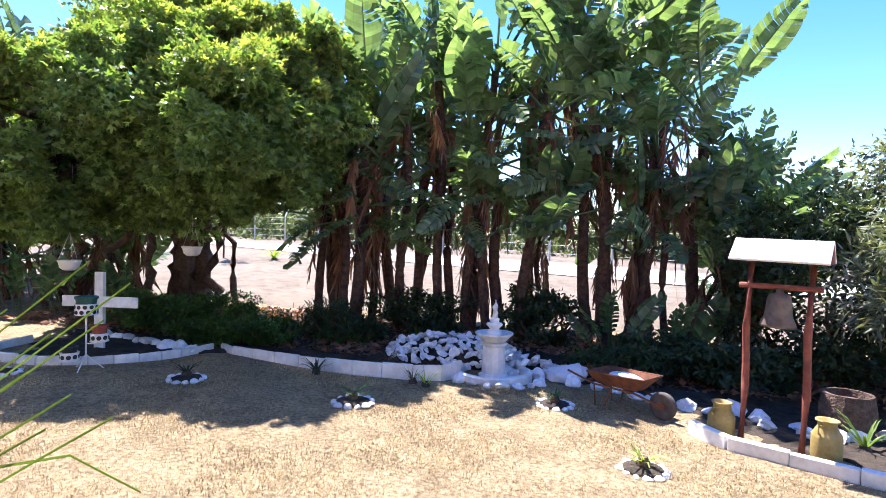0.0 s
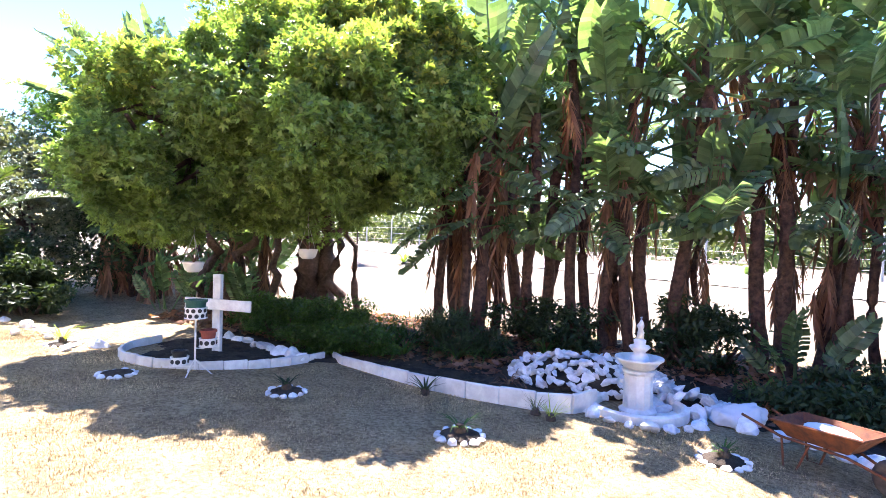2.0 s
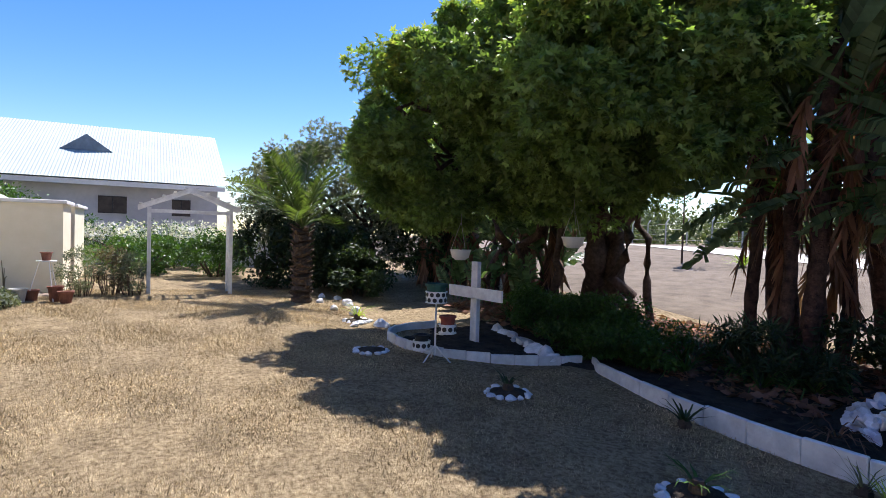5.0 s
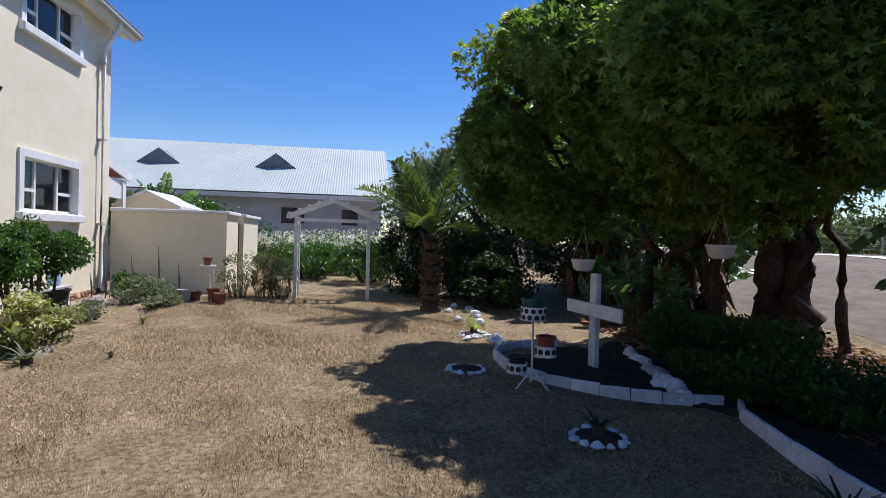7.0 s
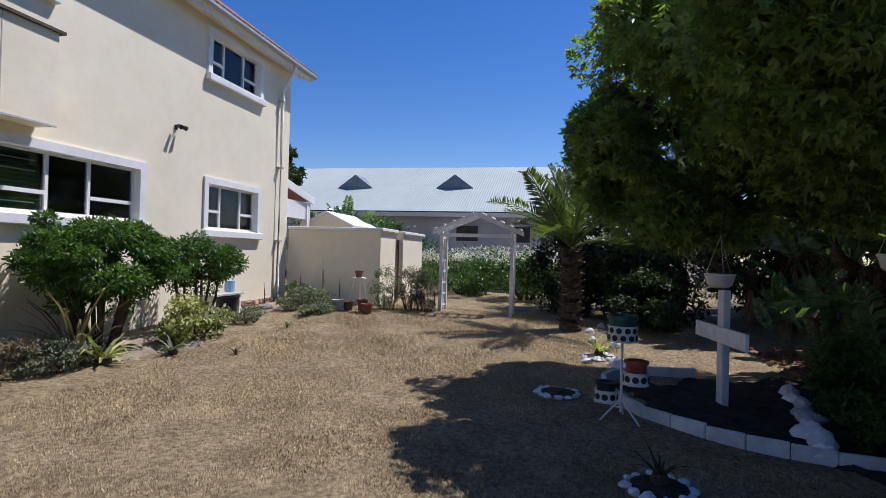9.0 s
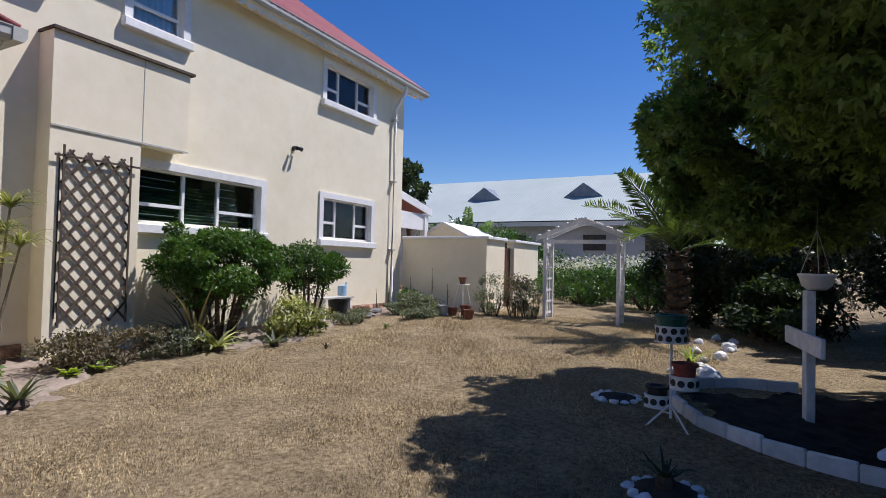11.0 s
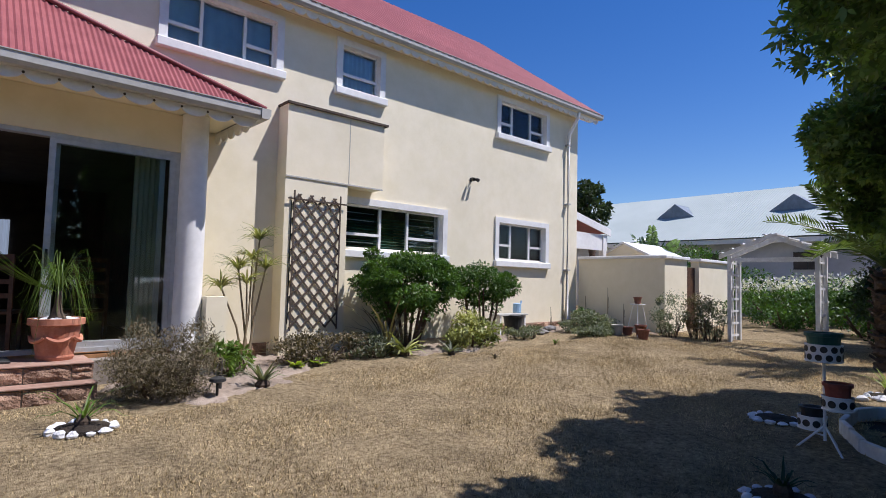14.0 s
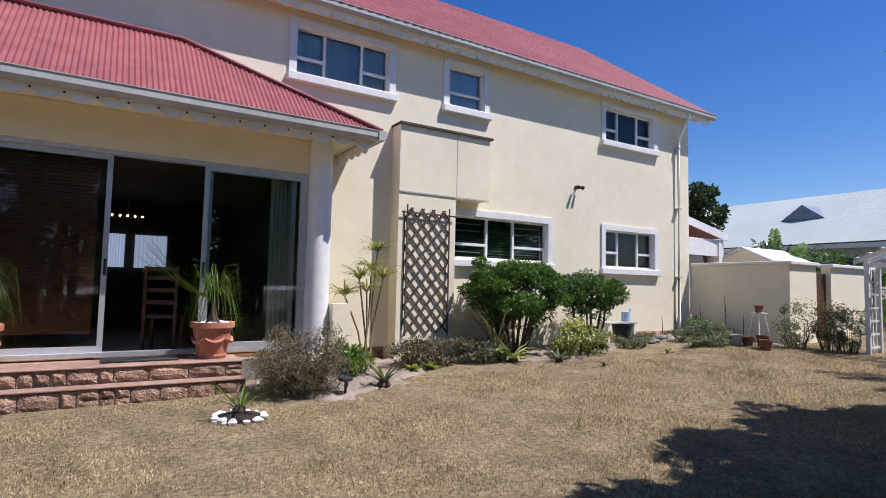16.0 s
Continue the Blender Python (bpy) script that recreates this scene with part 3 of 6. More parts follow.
# box that juts from the wall, with its pier
jut = bx(-5.47, -4.38, YW, -0.5, -0.3, 2.6)
box(jut, -6.16, -4.38, YW, -0.492, 2.6, 3.7)
part("boxed_pier", jut, M_WALL, house)
cop = bx(-6.22, -4.36, YW, -0.45, 3.7, 3.735)
part("pier_coping", cop, M_LATTICE, house)
part("panel_joint", bx(-5.485, -5.475, -0.5, -0.488, 2.62, 3.7), M_GUTTER, house)
part("panel_joint", bx(-6.16, -4.38, -0.5, -0.486, 2.59, 2.612), M_GUTTER, house)
lampb = bx(-0.05, 0.05, 0.0, 0.04, -0.06, 0.06, bevel=0.01)
tube(lampb, [(0, 0.03, 0), (0, 0.12, 0.02)], [0.02, 0.02], 8)
for dx in (-0.08, 0.08):
    tube(lampb, [(dx, 0.10, 0.02), (dx * 1.15, 0.2, 0.0), (dx * 1.3, 0.26, -0.03)], [0.035, 0.055, 0.065], 10)
part("floodlight", lampb, M_BLACK, house, "black twin floodlight on the wall", m=pose(-8.58, YW, 3.16) @ Matrix.Scale(0.62, 4))

# ---- stoep wing ----
YD = -0.2
wall_cells(-3.12, 4.2, -0.4, 3.095, YD - 0.2, YD, [(-2.82, 3.7, -0.4, 2.62)], "stoep_wall", M_WALL, house)
part("stoep_wall", bx(-3.12, -2.95, YW, YD - 0.2, -0.4, 3.095), M_WALL, house)
part("stoep_soffit", bx(-3.43, 4.2, YW, 0.45, 3.10, 3.13), M_WALL, house)
# walls and ceiling coloured near-black: the room's shade is in the paint
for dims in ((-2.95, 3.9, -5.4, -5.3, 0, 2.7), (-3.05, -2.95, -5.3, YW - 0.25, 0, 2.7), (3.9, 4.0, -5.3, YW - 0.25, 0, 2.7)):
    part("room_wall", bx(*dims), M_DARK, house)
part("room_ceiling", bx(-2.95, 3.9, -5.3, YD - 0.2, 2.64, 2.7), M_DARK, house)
part("room_floor", bx(-2.95, 3.9, -5.3, YD, 0.02, 0.14), M_WOOD, house)
hip_sheet("stoep_roof", (-3.55, 0.53, 3.18), (4.6, 0.53, 3.18), (-1.15, YW, 4.36), (4.6, YW, 4.36), 0.06, 0.009, M_ROOF, house)
hip_sheet("stoep_roof", (-3.55, YW, 3.18), (-3.55, 0.53, 3.18), (-1.15, YW, 4.36), (-1.15, YW, 4.36), 0.06, 0.009, M_ROOF, house)
hipcap = bmesh.new()
tube(hipcap, [(-3.57, 0.55, 3.195), (-1.15, YW + 0.02, 4.385), (4.6, YW + 0.03, 4.385)], [0.03, 0.03, 0.03], 8)
part("ridge_capping", hipcap, M_ROOF, house, smooth=True)
gutter("gutter", -3.505, 4.6, 0.44, 3.06, house, 0.12)
part("gutter", prism([(0, 0), (0.09, 0), (0.12, 0.05), (0.12, 0.13), (0, 0.13)], YW, 0.575, "y"), M_GUTTER, house, m=Matrix.Translation((-3.51, 0, 3.06)) @ Matrix.Diagonal((-1, 1, 1, 1)))
scallops("fretwork_board", -3.49, 4.5, 0.42, 3.075, 0.125, 0.30, house)
fb = scallops("fretwork_board", 0, 1.18, 0, 3.075, 0.16, 0.25, house, holes=False)
fb.matrix_basis = pose(-3.43, -0.78, 0, 0, 0, 90)
part("column", lathe([(0.17, 0.14), (0.169, 0.16), (0.168, 0.6), (0.164, 1.6), (0.16, 2.4), (0.158, 3.08), (0.158, 3.095)], 32), M_TRIM, house, m=pose(-2.95, -0.13, 0), smooth=True)
part("column_plinth", bx(-3.2, -2.82, -0.2, 0.16, -0.3, 0.14), M_WALL, house)
part("pedestal", bx(-3.36, -3.1, -0.45, 0.12, -0.3, 0.81), M_WALL, house)

# sliding doors: four leaves in two tracks
doors = thing("sliding_door", pose(0, YD - 0.09, 0.17), "", "")
doors.parent = house
jamb = bmesh.new()
box(jamb, -2.82, 3.7, -0.06, 0.06, 0, 0.05), box(jamb, -2.82, 3.7, -0.06, 0.06, 2.4, 2.45)
box(jamb, -2.82, -2.76, -0.06, 0.06, 0.05, 2.4), box(jamb, 3.64, 3.7, -0.06, 0.06, 0.05, 2.4)
part("door_frame", jamb, M_ALU, doors)
for a, b, yy in ((-2.76, -1.45, 0.03), (-2.66, -1.50, -0.03), (-0.43, 0.75, -0.03), (0.72, 1.9, 0.03), (1.86, 3.64, -0.03)):
    lf = bmesh.new()
    box(lf, a, a + 0.06, yy - 0.018, yy + 0.018, 0.05, 2.4), box(lf, b - 0.06, b, yy - 0.018, yy + 0.018, 0.05, 2.4)
    box(lf, a + 0.06, b - 0.06, yy - 0.018, yy + 0.018, 0.05, 0.12), box(lf, a + 0.06, b - 0.06, yy - 0.018, yy + 0.018, 2.34, 2.4)
    leaf_ = part("door_leaf", lf, M_ALU, doors)
    g_ = part("pane", bx(a + 0.05, b - 0.05, yy - 0.004, yy + 0.004, 0.1, 2.36), M_GLASS, leaf_)
    g_.visible_shadow = False
part("handle", bx(-1.49, -1.465, 0.05, 0.09, 0.95, 1.15, bevel=0.005), M_BLACK, doors)
part("handle", bx(-0.42, -0.39, -0.01, 0.03, 0.95, 1.15, bevel=0.005), M_BLACK, doors)
blind = thing("roller_blind", pose(0, -0.55, 0.17), "brown slatted bamboo blind behind the glass", "blind")
for i in range(46):
    part("slat", bx(-0.30, 1.85, -0.006, 0.006, 0.25 + i * 0.0455, 0.25 + i * 0.0455 + 0.04), M_BLIND, blind)

drape = bmesh.new()
prev = None
for i in range(37):
    x = -2.72 + 0.36 * i / 36
    cur = [drape.verts.new((x, -0.52 + 0.035 * math.sin(i * 1.05), z)) for z in (0.2, 2.56)]
    if prev:
        drape.faces.new((prev[0], cur[0], cur[1], prev[1]))
    prev = cur
tagged(part("door_curtain", drape, M_DRAPE, smooth=True), "cream curtain drawn aside behind the sliding door", "curtain")

# stoep floor and two courses of rock-faced stone
stoep = thing("stoep", pose(0, 0, 0), "paved stoep with two courses of rock-faced sandstone steps", "steps", kind="structure")
part("core", bx(-1.86, 4.4, YD, 0.39, -0.4, 0.126), M_MORTAR, stoep)
part("core", bx(-1.86, 4.4, 0.39, 0.62, -0.4, -0.052), M_MORTAR, stoep)
part("core", bx(-2.9, -1.86, YD, 0.02, -0.4, 0.1), M_MORTAR, stoep)
part("paving", bx(-1.88, 4.4, YD, 0.43, 0.128, 0.145, bevel=0.004), M_PAVE, stoep)
part("paving", bx(-1.88, 4.4, 0.432, 0.655, -0.05, -0.033, bevel=0.004), M_PAVE, stoep)


def rock_block(w, h, d, seed):
    r = np.random.default_rng(seed)
    bm = bmesh.new()
    nx_, nz_ = 4, 3
    g = [[bm.verts.new((w * i / nx_, d * (0.5 + 0.5 * r.random()) if 0 < i < nx_ and 0 < j < nz_ else d * 0.25, h * j / nz_)) for i in range(nx_ + 1)] for j in range(nz_ + 1)]
    for j in range(nz_):
        for i in range(nx_):
            bm.faces.new((g[j][i], g[j + 1][i], g[j + 1][i + 1], g[j][i + 1]))
    back = [bm.verts.new((x, -0.02, z)) for x, z in ((0, 0), (w, 0), (w, h), (0, h))]
    rim = [[g[0][i] for i in range(nx_ + 1)], [g[j][nx_] for j in range(nz_ + 1)], [g[nz_][i] for i in range(nx_, -1, -1)], [g[j][0] for j in range(nz_, -1, -1)]]
    for k in range(4):
        bm.faces.new([back[k]] + rim[k] + [back[(k + 1) % 4]])
    bmesh.ops.recalc_face_normals(bm, faces=bm.faces)
    return mesh_of("stone", bm, M_STONE)


def courses(parent, x0, x1, y, z0, h):
    x, k = x0, 0
    r = random.Random(int(z0 * 100) + 5)
    while x < x1 - 0.05:
        w = min(r.choice((0.2, 0.34, 0.4, 0.28, 0.14)), x1 - x)
        if r.random() < 0.25:
            part("stone", rock_block(w - 0.012, h / 2 - 0.008, 0.035, k + 31), M_STONE, parent, m=pose(x, y, z0))
            part("stone", rock_block(w - 0.012, h / 2 - 0.008, 0.035, k + 57), M_STONE, parent, m=pose(x, y, z0 + h / 2))
        else:
            part("stone", rock_block(w - 0.012, h - 0.01, 0.045, k), M_STONE, parent, m=pose(x, y, z0))
        x, k = x + w, k + 1


courses(stoep, -1.88, 4.4, 0.62, -0.26, 0.208)
courses(stoep, -1.88, 4.4, 0.39, -0.031, 0.158)
courses(house, -4.32, -3.2, YW + 0.01, -0.2, 0.3)
courses(house, -12.2, -8.4, YW + 0.01, -0.1, 0.16)
courses(house, -12.2, -9.4, YW + 0.01, 0.06, 0.14)

# ---- yard wall, porch and gate ----
yard = thing("yard_wall", pose(0, 0, 0), "cream plastered yard wall with a white coping", "wall", kind="structure")
part("wall", bx(-12.65, -12.45, YW, 1.42, -0.3, 1.70), M_WALL, yard)
part("wall", bx(-13.55, -12.65, 1.22, 1.42, -0.3, 1.70), M_WALL, yard)
part("wall", bx(-16.1, -14.2, 1.22, 1.42, -0.3, 1.70), M_WALL, yard)
part("coping", bx(-12.70, -12.40, YW, 1.48, 1.70, 1.77, bevel=0.01), M_TRIM, yard)
part("coping", bx(-13.6, -12.71, 1.17, 1.48, 1.70, 1.77, bevel=0.01), M_TRIM, yard)
part("coping", bx(-16.2, -14.15, 1.17, 1.48, 1.70, 1.77, bevel=0.01), M_TRIM, yard)
gate = thing("yard_gate", pose(-14.2, 1.3, 0), "brown wooden slatted gate between wall ends", "gate")
for i in range(6):
    part("board", bx(i * 0.108, i * 0.108 + 0.1, -0.015, 0.015, 0.1, 1.55), M_DARKWOOD, gate)
part("rail", bx(0, 0.648, -0.04, -0.016, 0.35, 0.43), M_DARKWOOD, gate)
part("rail", bx(0, 0.648, -0.04, -0.016, 1.2, 1.28), M_DARKWOOD, gate)
porch = thing("back_porch", pose(0, 0, 0), "small lean-to porch with white fascia behind the yard wall", "porch")
part("wall", bx(-14.4, -12.3, -2.4, -2.2, -0.3, 2.5), M_WALL, porch)
part("roof", prism([(-12.26, 3.05), (-14.75, 2.55), (-14.75, 2.65), (-12.26, 3.15)], -3.2, -1.35, "y"), M_ROOF, porch)
part("fascia", prism([(-12.26, 2.98), (-14.8, 2.47), (-14.8, 2.67), (-12.26, 3.18)], -1.35, -1.31, "y"), M_TRIM, porch)
ps = scallops("fretwork_board", -14.7, -12.3, -1.4, 2.45, 0.14, 0.2, porch, holes=False)
part("post", bx(-14.6, -14.45, -1.5, -1.35, -0.2, 2.5), M_TRIM, porch)
part("awning", bx(-14.7, -12.3, -1.42, -1.38, 2.05, 2.5), M_TRIM, porch)
part("rear_gable", prism([(-1.72, 1.0), (-0.32, 1.0), (-0.32, 1.93), (-1.05, 2.26), (-1.72, 1.93)], -17.0, -15.0, "x"), M_WALL, porch)
for sgn, yb in ((-1, -1.80), (1, -0.24)):
    part("verge", prism([(yb, 1.88), (yb, 1.95), (-1.05, 2.33), (-1.05, 2.26)], -17.1, -14.95, "x"), M_TRIM, porch)

# ---- neighbour's long building ----
nb = thing("neighbour_building", pose(0, 0, 0), "long grey building under a white sheet-metal roof with small dormers", "building")
part("wall", bx(-31.5, -21.9, -40, 5.0, -0.3, 2.75), M_NBWALL, nb)
part("gable", prism([(-31.5, 2.75), (-21.9, 2.75), (-26.7, 5.2)], 4.7, 5.0, "y"), M_NBWALL, nb)
corrugated("roof", [(-21.4, 5.3, 2.85), (-21.4, -42, 2.85), (-26.7, -42, 5.35), (-26.7, 5.3, 5.35)], 0.1, 0.005, M_NBROOF, nb)
corrugated("roof", [(-32.0, -42, 2.85), (-32.0, 5.3, 2.85), (-26.7, 5.3, 5.35), (-26.7, -42, 5.35)], 0.1, 0.005, M_NBROOF, nb)
for y in (0.76, -3.72, -8.2, -12.7, -17.2):
    dm = bmesh.new()
    f = [dm.verts.new(c) for c in ((-23.85, y - 0.82, 4.03), (-23.85, y + 0.82, 4.03), (-23.85, y, 4.63), (-25.16, y, 4.65))]
    dm.faces.new((f[0], f[1], f[2])), dm.faces.new((f[1], f[3], f[2])), dm.faces.new((f[0], f[2], f[3]))
    bmesh.ops.recalc_face_normals(dm, faces=dm.faces)
    part("dormer", dm, M_SLATE, nb)
for y, hw_, z0_ in ((1.7, 0.42, 1.76), (3.8, 0.3, 1.74), (-1.4, 0.42, 1.76), (-4.5, 0.42, 1.76), (-9, 0.42, 1.76), (-13, 0.42, 1.76)):
    # near-black block for the panes, with the unlit inside painted on
    wn_ = part("window", bx(-21.9, -21.86, y - hw_, y + hw_, z0_, z0_ + 0.58), M_DARK, nb)
    fr_ = bx(-21.86, -21.84, y - 0.02, y + 0.02, z0_ + 0.03, z0_ + 0.55)
    for za_ in (z0_, z0_ + 0.55):
        box(fr_, -21.86, -21.84, y - hw_, y + hw_, za_, za_ + 0.03)
    part("window_frame", fr_, M_BLACK, wn_)
part("fascia", bx(-21.5, -21.44, -42, 5.2, 2.66, 2.82), M_TRIM, nb)
part("boundary_wall", bx(-19.6, -19.4, -20, 8, -0.3, 1.25), M_NBWALL, nb)
mast = bmesh.new()
tube(mast, [(-26, 7.5, 0), (-26, 7.5, 5.2)], [0.05, 0.04], 6)
tagged(part("mast", mast, M_GUTTER), "thin grey mast beside the neighbouring building", "mast")


# ---- trees ----
def limb(bm, a, b, r0, r1, bend=0.15, sides=8, n=6):
    a, b = Vector(a), Vector(b)
    j = [Vector(rng.normal(size=3)) * bend * (b - a).length * 0.25 for _ in range(n + 1)]
    path = [a.lerp(b, i / n) + (j[i] if 0 < i < n else Vector()) for i in range(n + 1)]
    return tube(bm, path, [r0 + (r1 - r0) * i / n for i in range(n + 1)], sides)


def leafy_tree(name, at, centre, radii, n, leaf, material, label, trunks, lumps, lump=0.26, fresh=0.0):
    """A broad tree: forked trunks and a crown of leaf clumps with gaps."""
    x, y = at
    ob = thing(name, pose(x, y, gz(x, y)), label, "tree")
    c = Vector(centre) - Vector((x, y, gz(x, y)))
    for dx, dy, r in trunks:
        bm = bmesh.new()
        fork = Vector((dx * 1.3, dy * 1.2, c.z - radii[2] * 0.75 + rng.random() * 0.4))
        limb(bm, (dx, dy, -0.1), fork, r * 1.15, r * 0.72, 0.2 if r < 0.13 else 0.03, 12, 9)
        for k in range(4):
            a = rng.random() * 6.28
            limb(bm, fork, (c.x + radii[0] * 0.65 * math.cos(a), c.y + radii[1] * 0.65 * math.sin(a), c.z + radii[2] * (rng.random() - 0.3)), r * 0.5, 0.03, 0.25, 6)
        part("trunk", bm, M_BARK, ob, smooth=True)
    p, v = crown_points(n, radii, lumps, lump, 0.72)
    p += np.array(c)
    part("crown", soup("crown", SPRAY if leaf < 0.11 else BROAD, SPRAY_F if leaf < 0.11 else LEAF_F, turns(len(p), v, 0.75, 0.1), p, material, leaf * (0.7 + 0.6 * rng.random(len(p)))), material, ob)
    if fresh:
        q = (p - np.array(c)) / np.array(radii)
        tip = (q[:, 2] + 0.45 * (q ** 2).sum(1) + 0.35 * rng.random(len(q)) > 1.02) & (rng.random(len(q)) < fresh)
        pn, vn = p[tip] + 0.03 * v[tip], v[tip] + np.array((0, 0, 0.5))
        part("new_growth", soup("new_growth", SPRAY, SPRAY_F, turns(len(pn), vn, 0.6, 0.0), pn, M_NEWLEAF, leaf * (0.8 + 0.5 * rng.random(len(pn)))), M_NEWLEAF, ob, "pale lime young leaves")
    return ob


leafy_tree("broadleaf_tree", (-7.95, 10.4), (-6.5, 8.72, 3.78), (2.5, 2.32, 1.8), 80000, 0.088, M_TREE, "dense round-crowned green tree with dark forked trunks",
           [(0, 0, 0.3), (0.3, 0.05, 0.2), (-0.28, 0.1, 0.2), (0.1, -0.2, 0.22), (-1.0, -0.3, 0.1)], 360, 0.16, fresh=0.5)
leafy_tree("broadleaf_tree", (-7.1, 10.2), (-5.05, 8.05, 3.2), (1.45, 1.72, 1.35), 33000, 0.088, M_TREE, "low-hanging green tree beside the round-crowned one", [(0, 0, 0.1), (0.25, 0.2, 0.07)], 120, 0.2, fresh=0.45)
leafy_tree("broadleaf_tree", (-9.6, 9.2), (-7.85, 6.95, 2.85), (1.3, 1.4, 1.25), 29000, 0.088, M_TREE, "lower bright green tree beside the round-crowned one", [(0, 0, 0.11), (0.35, 0.2, 0.08), (0.8, 0.1, 0.09), (1.25, 0.3, 0.08)], 110, 0.22, fresh=0.3)
leafy_tree("olive_tree", (-14.2, 7.6), (-14.5, 7.15, 2.1), (1.8, 2.1, 1.6), 24000, 0.085, M_GREY, "grey-green rounded tree behind the date palm", [(0, 0, 0.14), (0.4, 0.3, 0.1)], 80, 0.28)
leafy_tree("dark_tree", (-15.5, 11.5), (-15, 11.2, 4.05), (3.0, 2.2, 1.35), 20000, 0.105, M_SHRUB, "broad dark green tree at the garden's edge", [(0, 0, 0.2), (0.6, 0.2, 0.15)], 80, 0.28)
leafy_tree("dark_tree", (-18.0, -4.0), (-17.9, -4.2, 3.75), (0.75, 0.75, 0.95), 5000, 0.15, M_OLIVE, "dark tree rising behind the porch", [(0, 0, 0.15)], 50, 0.3)


def banana_leaf(seed, arch=0.1, torn=0.5):
    """A paddle leaf: stalk, midrib and a blade torn into strips."""
    r = np.random.default_rng(seed)
    bm = bmesh.new()
    stalk, blade, wide = 0.8, 1.25, 0.27
    def spine(s):
        return Vector((0.0, s - 0.05 * s * s, 0.16 * s - arch * s * s * 0.55))
    n = 18
    tube(bm, [spine(i / 5 * (stalk + blade * 0.8)) for i in range(6)], [0.026 - 0.004 * i for i in range(6)], 5)
    for side_ in (-1, 1):
        gap = 0.0
        for i in range(n):
            gap = r.random() if r.random() < torn else 0.0
            a, b = stalk + blade * i / n, stalk + blade * (i + 1.0 - 0.25 * gap) / n
            wa, wb = [wide * math.sin(math.pi * min(1, 0.14 + 0.84 * (q - stalk) / blade)) ** 0.5 for q in (a, b)]
            if gap:
                wb *= 0.75 + 0.3 * r.random()
            pa, pb = spine(a), spine(b)
            hang = 0.15 + 0.55 * gap
            m1a, m1b = [p + Vector((side_ * w * 0.5, 0.05, 0.09 * w / wide * (1 - gap))) for p, w in ((pa, wa), (pb, wb))]
            oa, ob_ = [p + Vector((side_ * w * (1 - 0.2 * hang), 0.10, 0.06 - w * hang)) for p, w in ((pa, wa), (pb, wb))]
            v = [bm.verts.new(q) for q in (pa, pb, m1b, m1a, ob_, oa)]
            bm.faces.new((v[0], v[1], v[2], v[3])), bm.faces.new((v[3], v[2], v[4], v[5]))
    return mesh_of("leaf", bm, M_STREL)


def dead_leaf(seed):
    """A withered hanging leaf: a limp stalk with shredded brown strips."""
    r = np.random.default_rng(seed)
    bm = bmesh.new()
    def spine(s):
        return Vector((0.04 * math.sin(3 * s), 0.30 * (1 - (1 - min(s, 1)) ** 2), 0.08 * s - 0.75 * s * s))
    tube(bm, [spine(i / 6 * 1.25) for i in range(7)], [0.018 - 0.0015 * i for i in range(7)], 5)
    for i in range(26):
        s = 0.45 + 0.8 * i / 26
        p = spine(s)
        sd = -1 if i % 2 else 1
        d = Vector((sd * (0.04 + 0.08 * r.random()), 0.05 * r.normal(), -0.22 - 0.2 * r.random()))
        w = Vector((0.012, 0.012, 0))
        bm.faces.new([bm.verts.new(q) for q in (p - w, p + w, p + d * 0.6 + w, p + d, p + d * 0.6 - w)])
    return mesh_of("dead_leaf", bm, M_DEAD)


LEAVES = [banana_leaf(s, 0.05 + 0.09 * (s % 4), 0.25 + 0.12 * (s % 5)) for s in range(7)]
DEADS = [dead_leaf(s + 20) for s in range(4)]


